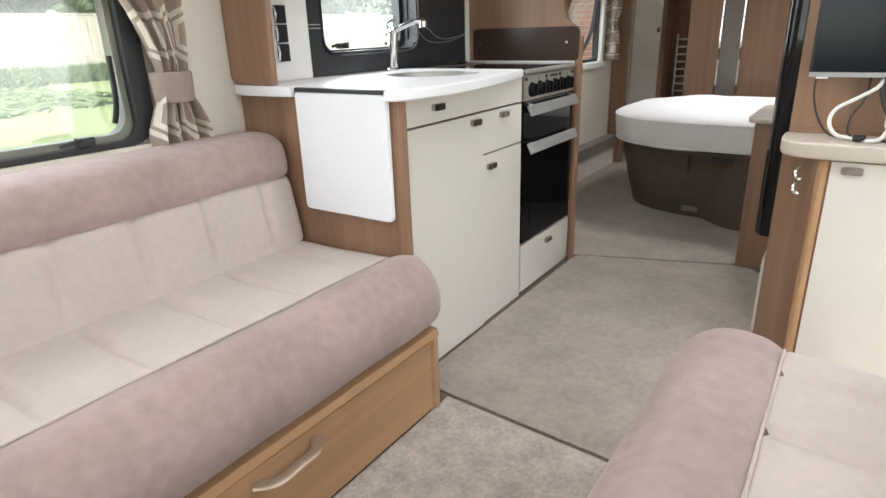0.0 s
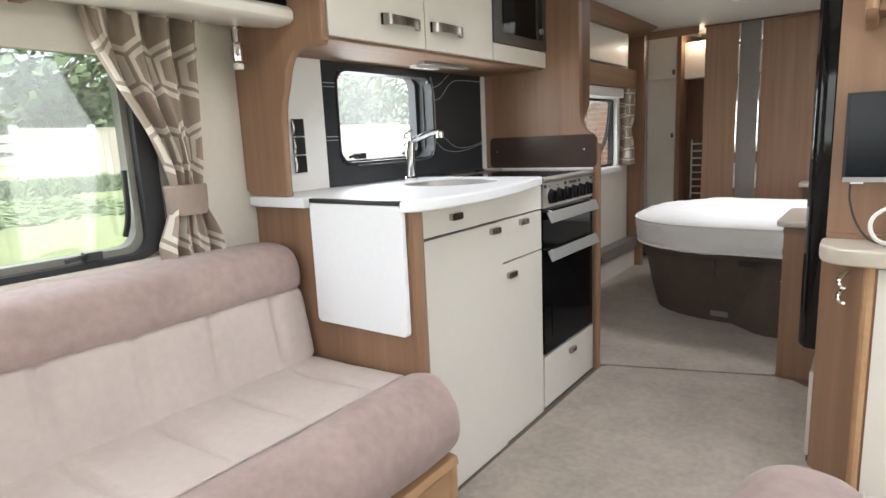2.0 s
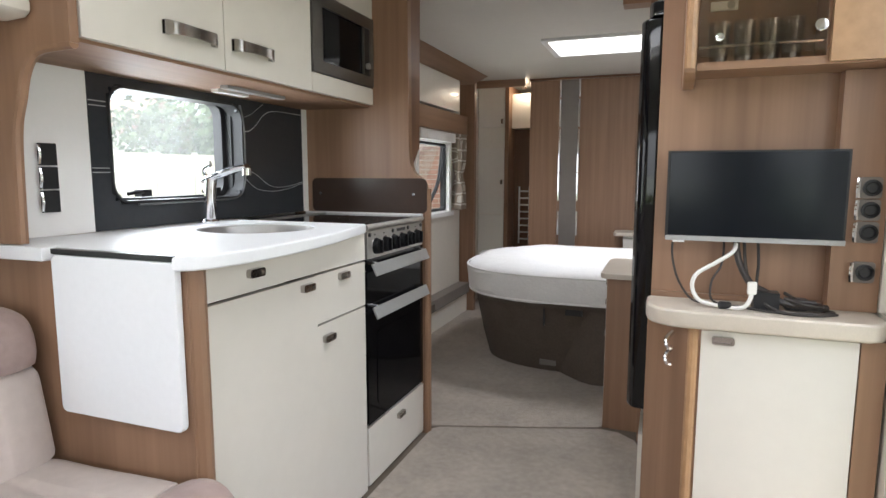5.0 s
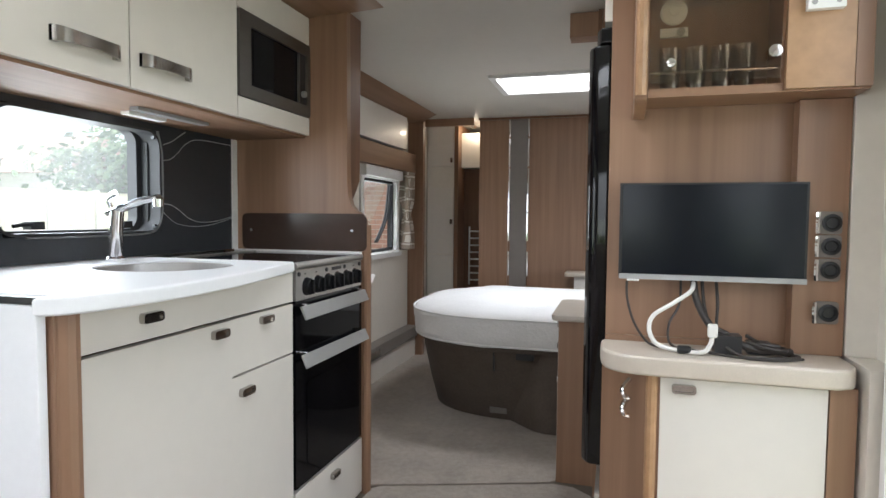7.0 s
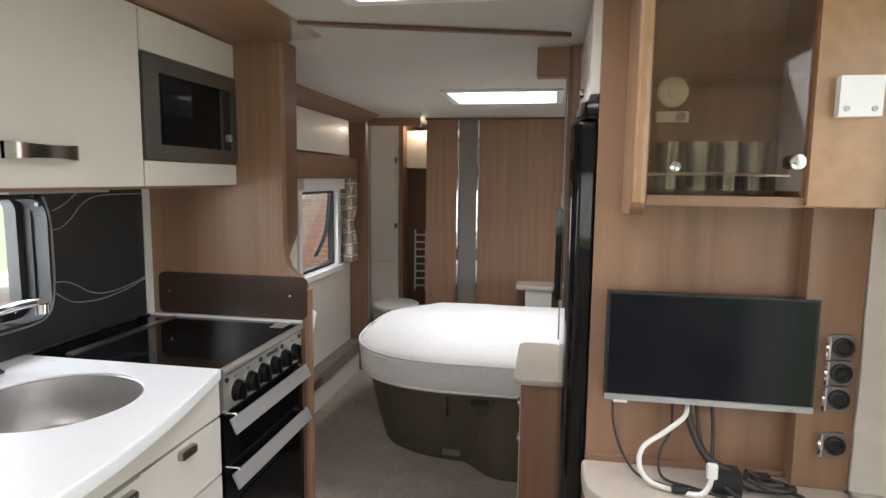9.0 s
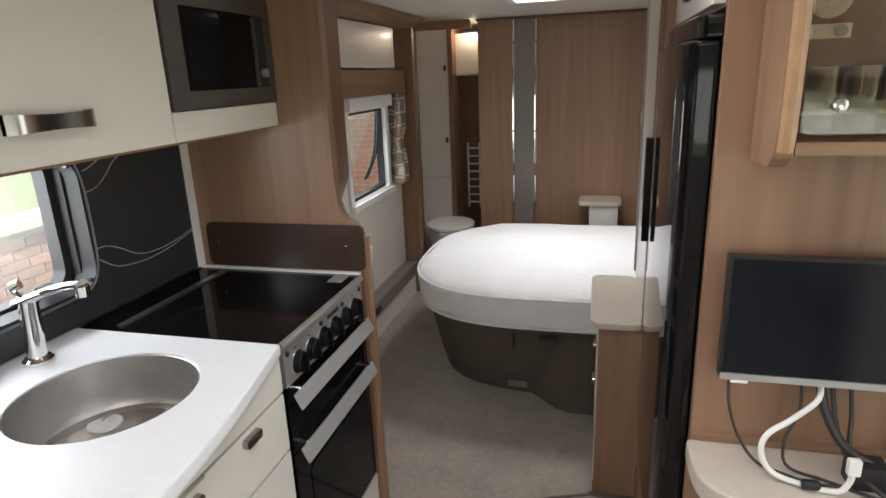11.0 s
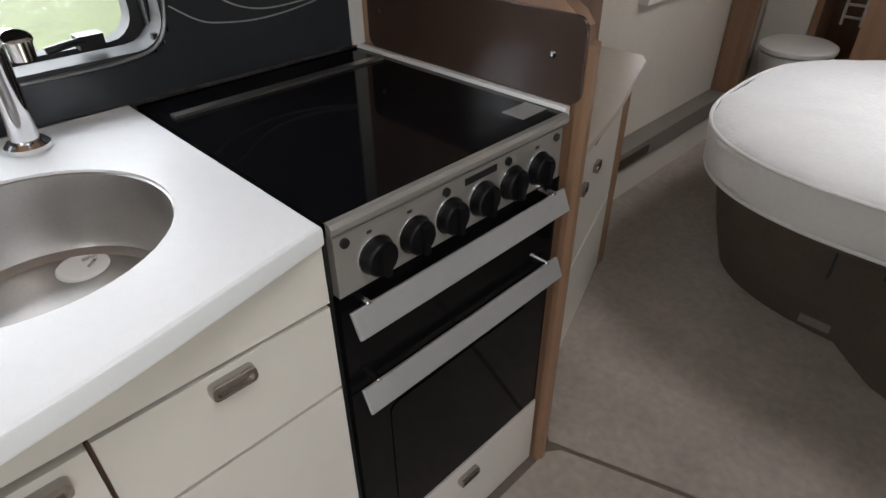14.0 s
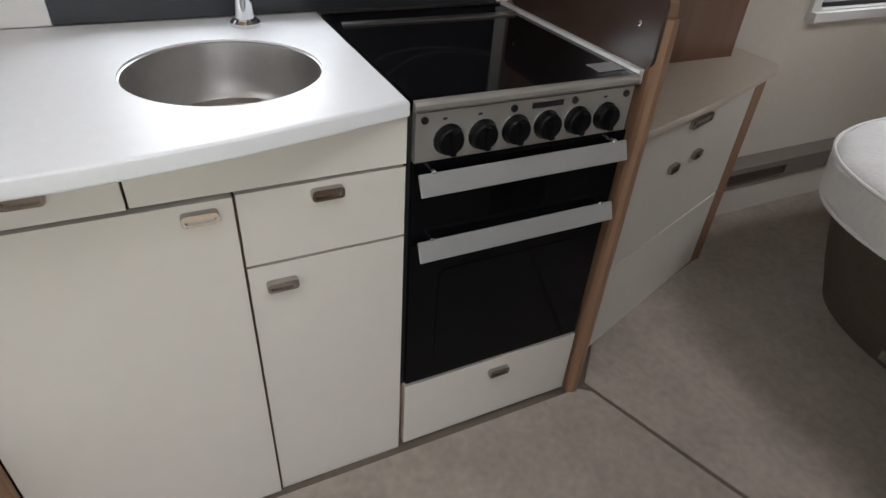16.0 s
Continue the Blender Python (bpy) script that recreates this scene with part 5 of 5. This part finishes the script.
# wardrobe front
t = thing("wardrobe", (-0.2, 4.98, 0), "walnut wardrobe front with a grey centre strip", "wardrobe")
part("body", box(-1.022, XE - 0.003, 5.012, 5.55, 0.0, ZC - 0.004, 0.002), "wood", t)
part("door", box(-1.022, -0.794, 4.99, 5.01, 0.02, ZC - 0.02, 0.003), "wood", t)
part("centre_strip", box(-0.775, -0.646, 4.994, 5.01, 0.02, ZC - 0.02, 0.002), "taupe", t, "matt grey centre strip")
part("door", box(-0.628, -0.205, 4.99, 5.01, 0.02, ZC - 0.02, 0.003), "wood", t)
part("side_door", box(-0.202, XE - 0.005, 4.965, 5.005, 0.02, ZC - 0.02, 0.003), "wood", t)
for xx in (-0.784, -0.637):
    for z0, z1 in ((0.626, 0.815), (0.90, 1.115), (1.125, 1.46), (1.475, 1.69), (1.705, 1.838)):
        part("chrome_strip", tube([(xx, 4.994, z0), (xx, 4.994, z1)], 0.010, 10, steps=1), "chrome", t, "bright chrome strip")
part("cornice", box(-1.03, XE - 0.003, 4.975, 5.01, ZC - 0.018, ZC - 0.002, 0.003), "dark_wood", t)
part("spot_catch", lathe([(0.01, 0.0), (0.01, 0.01), (0.0, 0.012)], (-0.47, 4.99, 1.86), "y", 12, sign=-1), "wood", t)
t = thing("corner_shelf", (-0.22, 4.9, 0.65), "small cream shelf at the far bedside", "shelf")
part("board", prism(rrect(-0.33, -0.06, 4.74, 4.963, 0.03), "z", 0.655, 0.683, 0.006), "beige_top", t)
part("support", box(-0.26, -0.08, 4.76, 4.96, 0.0, 0.654, 0.004), "cream", t)
t = thing("bedroom_ceiling_trim", (-0.4, 2.42, ZC), "dark strip across the ceiling joint", "trim")
part("strip", prism([(-0.83, 2.285), (-0.06, 2.525), (-0.06, 2.547), (-0.83, 2.307)], "z", ZC - 0.012, ZC - 0.001, 0.002), "dark_wood", t)

# bedroom side wall
t = thing("bedroom_locker", (-1.45, 4.2, 1.6), "cream overhead locker over the bedroom window", "cabinet")
part("front", box(XW + 0.003, -1.44, 3.45, 4.46, 1.562, 1.79, 0.012), "cream", t)
part("wood_rail", box(XW + 0.003, -1.46, 3.40, 4.715, 1.412, 1.552, 0.004), "wood_y", t, "walnut rail")
part("cornice", prism([(XW + 0.003, 1.80), (-1.42, 1.80), (-1.30, ZC - 0.003), (XW + 0.003, ZC - 0.003)], "y", 2.65, 4.74, 0.006), "wood_y", t, "walnut cornice")
t, bm = curtain("curtain", (4.585, 4.585), 0.835, 1.41, 0.13, 0.12, 0.13, 1.1, XW + 0.008, "", (1.6, 6))
t.location = (XW, 4.585, 0.835)
tagged(t, "taupe curtain with pale hexagon print beside the bedroom window", "curtain")
part("cloth", bm, "curtain", t).modifiers.new("thickness", "SOLIDIFY").thickness = 0.002
t = thing("heating_duct", (-1.48, 4.0, 0.2), "grey heating duct with a ledge along the wall", "duct")
part("ledge", box(XW + 0.003, -1.44, 3.36, 4.72, 0.16, 0.24, 0.01), "taupe", t)
part("front", box(XW + 0.003, -1.46, 3.36, 4.72, 0.0, 0.158, 0.004), "wall", t)
part("grille", box(-1.4395, -1.436, 3.45, 3.95, 0.175, 0.215, 0.002), "pewter", t, "metal grille")
t = thing("washroom_post", (-1.48, 4.75, 0), "walnut post at the washroom opening", "post")
part("post", box(XW + 0.003, -1.405, 4.725, 4.775, 0.0, ZC - 0.003, 0.008), "wood", t)
part("head", box(XW + 0.003, -1.06, 4.93, 4.955, ZC - 0.06, ZC - 0.003, 0.004), "wood_x", t)
part("edge", tube([(-1.43, 4.79, 0.75), (-1.43, 4.79, 1.1), (-1.43, 4.79, 1.4)], 0.007, 6), "oak", t)

# dresser beside the partition
t = thing("dresser", (-1.25, 2.9, 0), "angled bedroom dresser with cream drawers", "cabinet")
part("body", prism([(XW + 0.003, 2.664), (-1.05, 2.664), (-1.285, 3.31), (XW + 0.003, 3.31)], "z", 0.0, 0.746, 0.002), "dark_wood", t)
part("top", prism([(XW + 0.003, 2.50), (-0.955, 2.50), (-0.965, 2.60), (-1.06, 2.92), (-1.20, 3.30), (-1.235, 3.345), (XW + 0.003, 3.345)], "z", 0.748, 0.770, 0.004), "beige_top", t, "pale laminate top")
part("neck", box(XW + 0.003, -1.05, 2.499, 2.66, 0.0, 0.746, 0.003), "wood", t)
A, B = Vector((-0.972, 2.525, 0)), Vector((-1.242, 3.285, 0))
along = (B - A).normalized()
outw = Vector((along.y, -along.x, 0))


def angled(z0, z1, name, handles):
    p = [A, B, B - outw * 0.02, A - outw * 0.02]
    d = part(name, prism([(q.x, q.y) for q in p], "z", z0, z1, 0.0025), "cream", t)
    for f, z in handles:
        q = A + (B - A) * f
        small_handle(d, (q.x, q.y, z), outw, along, 0.125 if z > 0.6 else 0.05, 0.026)


angled(0.32, 0.742, "drawer_front", ((0.52, 0.69), (0.40, 0.572), (0.58, 0.572)))
angled(0.01, 0.314, "drawer_front", ())
part("upright", box(XW + 0.003, -1.335, 2.605, 3.24, 0.7705, ZC - 0.003, 0.003), "dark_wood", t, "dark walnut upright unit on the dresser")
part("end_post", box(-1.285, -1.245, 3.29, 3.33, 0.0, 0.746, 0.006), "wood", t)

# washroom seen past the wardrobe
t = thing("washroom_cupboard", (-1.4, 5.3, 0), "cream washroom cupboards, one above the other", "cabinet")
part("body", box(XW + 0.003, -1.285, 5.225, 5.6, 0.0, ZC - 0.004, 0.002), "wall", t)
for z0, z1 in ((1.505, 1.832), (0.772, 1.328), (0.02, 0.757)):
    d = part("door", box(XW + 0.01, -1.29, 5.203, 5.222, z0, z1, 0.004), "cream", t)
    if z0 > 0.5:
        small_handle(d, (-1.31, 5.203, z0 + (0.05 if z0 > 1.5 else 0.27)), (0, -1, 0), (0, 0, 1), 0.04, 0.018)
part("divider", box(-1.283, -1.25, 5.19, 5.6, 0.0, ZC - 0.004, 0.003), "wood", t)
part("niche_back", box(-1.249, -1.05, 5.40, 5.42, 0.0, 1.495, 0), "dark_wood", t)
part("niche_top", box(-1.249, -1.05, 5.30, 5.42, 1.50, 1.79, 0.004), "cream", t)
t = thing("washroom_spotlight", (-1.14, 5.2, 1.81), "small lit warm spotlight in the washroom niche", "lamp")
part("rim", lathe([(0.02, 0.02), (0.02, 0.0), (0.014, 0.0)], (-1.13, 5.22, 1.815), n=16), "chrome", t)
spot = new("washroom_lamp", bpy.data.lights.new("washroom_lamp", "POINT"))
spot.data.energy, spot.data.color, spot.data.shadow_soft_size = 0.8, (1, 0.82, 0.6), 0.012
spot.location = (-1.13, 5.22, 1.80)
t = thing("towel_radiator", (-1.15, 5.37, 0.55), "white ladder towel radiator", "radiator")
for xx in (-1.19, -1.10):
    part("upright", tube([(xx, 5.37, 0.5), (xx, 5.37, 0.75), (xx, 5.37, 1.0)], 0.008, 8), "white", t)
for k in range(8):
    part("rung", tube([(-1.19, 5.37, 0.54 + 0.06 * k), (-1.10, 5.37, 0.54 + 0.06 * k)], 0.007, 8, steps=1), "white", t)
t = thing("toilet", (-1.27, 5.0, 0), "white toilet with a closed lid", "toilet")
part("pan", lathe([(0.11, 0.0), (0.12, 0.15), (0.16, 0.36), (0.17, 0.42)], (-1.26, 5.02, 0), n=28, sy=1.1), "white", t)
part("lid", lathe([(0.17, 0.425), (0.178, 0.435), (0.178, 0.452), (0.16, 0.462), (0.0, 0.467)], (-1.26, 5.02, 0), n=32, sy=1.1), "white", t, "white closed lid")

# ---- outside ----
G, TG = -0.55, 0.35
# lawn: low round the caravan, a bank up to a terrace, then level to the horizon
profile = [(-400, 0.9), (-60, 0.7), (-16, 0.40), (-9, 0.36), (-4.9, 0.33), (-4.40, 0.30), (-4.25, G), (-2.5, G), (20, G), (400, G)]
lines = [-400, -60, -12, -6, 0, 6, 12, 20, 60, 400]
bm = bmesh.new()
grid = [[bm.verts.new((x, y, z)) for x, z in profile] for y in lines]
for p, q in zip(grid, grid[1:]):
    for i in range(len(profile) - 1):
        bm.faces.new((p[i], p[i + 1], q[i + 1], q[i]))
setting("ground", bm, "grass", "mown green lawn rising to a terrace at the fence", "ground")
fence = thing("garden_fence", (-15, 10, TG), "pale panel fence with posts at the end of the lawn", "fence")
rng = random.Random(4)
for k in range(14):
    y0 = 5.1 + k * 1.6
    part("post", box(-15.08, -14.92, y0 - 0.06, y0 + 0.06, TG - 0.2, 1.80 + 0.03 * rng.random(), 0.01), "fence_post", fence)
    top = 1.70 + 0.05 * rng.random()
    bm = bmesh.new()
    for j in range(9):
        yb = y0 + 0.06 + j * 0.1645
        box(-15.03, -14.998 + 0.006 * rng.random(), yb, yb + 0.158, TG - 0.2, top, 0.004, bm)
    box(-15.04, -14.985, y0 + 0.06, y0 + 1.54, top, top + 0.03, 0.004, bm)
    tagged(part("panel", bm, "fence", fence), "", "", "", "stuff")
low = thing("board_fence", (-15, 4.3, TG), "low cream fence of horizontal boards with gaps", "fence")
for y0 in (3.75, 4.62):
    part("post", box(-15.05, -14.95, y0 - 0.05, y0 + 0.05, TG - 0.2, 1.62, 0.01), "fence", low)
for z0 in (0.72, 0.98, 1.24, 1.44):
    part("board", box(-14.95, -14.92, 3.6, 5.03, z0, z0 + 0.16, 0.006), "fence", low)


def weeds(name, y0, y1, x0, x1, count, height, seed, label):
    """Rough grass and weeds: many leaning blades."""
    r = random.Random(seed)
    verts, faces = [], []
    for k in range(count):
        x, y = r.uniform(x0, x1), r.uniform(y0, y1)
        h, w, a = height * (0.4 + r.random()), 0.015 + 0.03 * r.random(), r.uniform(0, 6.3)
        dx, dy = w * math.cos(a), w * math.sin(a)
        lx, ly = r.gauss(0, 0.12), r.gauss(0, 0.12)
        i = len(verts)
        verts += [(x - dx, y - dy, TG - 0.03), (x + dx, y + dy, TG - 0.03), (x + lx + dx * 0.7, y + ly + dy * 0.7, TG + h * 0.7), (x + lx * 1.8, y + ly * 1.8, TG + h)]
        faces += [(i, i + 1, i + 2), (i, i + 2, i + 3)]
    me = bpy.data.meshes.new(name)
    me.from_pydata(verts, [], faces)
    me.materials.append(M["weed"])
    tagged(new(name, me), label, "weeds", "", "stuff")


weeds("weeds", 0.5, 8.0, -14.85, -12.2, 5200, 0.26, 8, "rough green weeds along the foot of the fence")
weeds("grass_tufts", -2.0, 4.5, -12.5, -7.5, 5000, 0.05, 9, "short tufts of pale green grass on the lawn")
h = thing("far_house", (-31, 27, TG), "far pale house with a pinkish brown gable roof", "house")
part("wall", box(-34.5, -27.5, 24.6, 29.6, TG - 0.1, 3.3, 0.02), "render", h)
part("roof", prism([(24.2, 3.25), (30.0, 3.25), (27.1, 5.5)], "x", -35.0, -27.1, 0.03), "roof_tile", h, "pinkish brown tiled roof")
for yy in (25.5, 27.8):
    w = part("window", box(-27.5, -27.44, yy, yy + 1.0, 1.3, 2.6, 0.01), "white", h)
    part("pane", box(-27.44, -27.425, yy + 0.08, yy + 0.92, 1.38, 2.52, 0), "black_gloss", w)


def tree(name, x, y, height, spread, seed, label, leaves=1500):
    """A tapered trunk, limbs, and a crown of many small leaf clumps."""
    r = random.Random(seed)
    t = thing(name, (x, y, TG), label, "tree", "trees behind the fence")
    bm = bmesh.new()
    tips = []
    for i in range(9):
        w = 2 * math.pi * i / 9 + r.random()
        h = height * (0.35 + 0.5 * r.random())
        reach = spread * (0.5 + 0.5 * r.random())
        a, b = Vector((x, y, TG + height * (0.2 + 0.25 * r.random()))), Vector((x + reach * math.cos(w), y + reach * math.sin(w), TG + h))
        tube([a, a.lerp(b, 0.5) + Vector((0, 0, 0.3)), b], 0.06, 5, bm, 3)
        tips += [a.lerp(b, f) for f in (0.5, 0.75, 1.0)]
    tips += [Vector((x, y, TG + height * f)) for f in (0.55, 0.7, 0.85, 1.0)]
    tube([(x, y, TG), (x + 0.1, y, TG + height * 0.35), (x, y + 0.1, TG + height * 0.7)], 0.16, 7, bm, 4)
    part("trunk", bm, "bark", t, "brown trunk and limbs")
    verts, faces = [], []
    for k in range(leaves):
        c = r.choice(tips)
        p = Vector((c.x + r.gauss(0, spread * 0.22), c.y + r.gauss(0, spread * 0.22), max(TG + 0.25, c.z + r.gauss(0, height * 0.085))))
        n = Vector((r.gauss(0, 1), r.gauss(0, 1), r.gauss(0.4, 1))).normalized()
        a = n.orthogonal().normalized() * (0.10 + 0.13 * r.random())
        b = n.cross(a) * 0.6
        i = len(verts)
        verts += [tuple(p - a), tuple(p + b), tuple(p + a), tuple(p - b)]
        faces.append((i, i + 1, i + 2, i + 3))
    me = bpy.data.meshes.new("crown")
    me.from_pydata(verts, [], faces)
    me.materials.append(M["leaf"])
    ob = new("crown", me)
    ob.parent = t
    ob.matrix_parent_inverse = Matrix.Translation(t.location).inverted()
    tagged(ob, "uneven crown of small green leaves", "", "", "stuff")


for k, (x, y, h, s) in enumerate(((-18, 3.2, 4.6, 2.0), (-19, 7.8, 4.4, 2.2), (-21, 13, 4.6, 2.4), (-19.5, 19.5, 4.2, 2.3), (-23, 24.5, 4.4, 2.6), (-20, -2.5, 6, 3.0), (-27, 12, 4.6, 3.0), (-26, 34, 6, 3.6))):
    tree("tree", x, y, h, s, 20 + k, "leafy green tree standing behind the pale fence")


def brick_wall(parent, axis, c, a0, a1, z0, z1, along_sign=1):
    """Courses of bricks laid proud of a mortar slab."""
    bl, bh, gap = 0.215, 0.065, 0.010
    count = 0
    verts, faces = [], []
    z, row = z0, 0
    while z + bh <= z1 + 0.001:
        a = a0 - (0.11 if row % 2 else 0)
        while a < a1:
            u0, u1 = max(a, a0), min(a + bl, a1)
            if u1 - u0 > 0.03:
                i = len(verts)
                d = 0.008
                for cc in (c, c - d):
                    for uu, zz in ((u0, z), (u1, z), (u1, z + bh), (u0, z + bh)):
                        verts.append(put(axis, uu, zz, cc) if axis == "y" else (cc + 2 * (c - cc), uu, zz))
                faces += [(i + 4, i + 5, i + 6, i + 7), (i, i + 1, i + 5, i + 4), (i + 1, i + 2, i + 6, i + 5), (i + 2, i + 3, i + 7, i + 6), (i + 3, i, i + 4, i + 7)]
            a += bl + gap
        z += bh + gap
        row += 1
    me = bpy.data.meshes.new("bricks")
    me.from_pydata(verts, [], faces)
    me.materials.append(M["brick"])
    ob = new("bricks", me)
    ob.parent = parent
    ob.matrix_parent_inverse = Matrix.Translation(parent.location).inverted()
    return tagged(ob, "weathered red bricks in pale mortar", "", "", "stuff")


t = thing("garden_wall", (-4.3, 5.0, G), "low red brick garden wall with a pale coping", "wall")
part("core", box(-4.42, -4.2, 3.3, 8.9, G, 0.56, 0), "mortar", t)
brick_wall(t, "x", -4.2, 7.35, 8.9, G + 0.01, 0.56)
GARDEN_WALL = t
part("coping", box(-4.47, -4.15, 3.26, 8.9, 0.56, 0.63, 0.012), "coping", t, "pale stone coping")
t = thing("brick_house", (-2.6, 11, G), "red brick house standing beyond the bedroom end", "house")
part("wall", box(-5.6, 1.4, 9.02, 14, G, 3.4, 0), "mortar", t)
brick_wall(t, "y", 9.02, -5.6, 1.4, G + 0.01, 3.4)
part("roof", prism([(-6.0, 3.4), (1.8, 3.4), (-2.1, 6.2)], "y", 8.7, 14.3, 0.02), "roof_tile", t, "brown tiled roof")
part("fascia", box(-6.0, 1.8, 8.66, 8.70, 3.28, 3.42, 0.01), "white", t, "white fascia board")

# single bricks of the garden wall's nearer stretch, sharing two meshes
BRICK = {}
for kind, length in (("whole", 0.215), ("half", 0.1025)):
    me = bpy.data.meshes.new("brick")
    bm = box(0.0, 0.012, 0.0, length, 0.0, 0.065, 0.004, seg=1)
    bm.to_mesh(me)
    bm.free()
    me.materials.append(M["brick"])
    BRICK[kind] = me
rng = random.Random(11)
for course in range(14):
    z = G + 0.01 + course * 0.075
    y = 3.305
    while y < 7.3:
        kind = "half" if course % 2 and y < 3.31 else "whole"
        ob = new("brick", BRICK[kind])
        ob.parent = GARDEN_WALL
        ob.matrix_parent_inverse = Matrix.Translation(GARDEN_WALL.location).inverted()
        ob.location = (-4.2 - 0.003 + 0.003 * rng.random(), y + 0.002 * rng.random(), z)
        y += (0.1025 if kind == "half" else 0.215) + 0.010
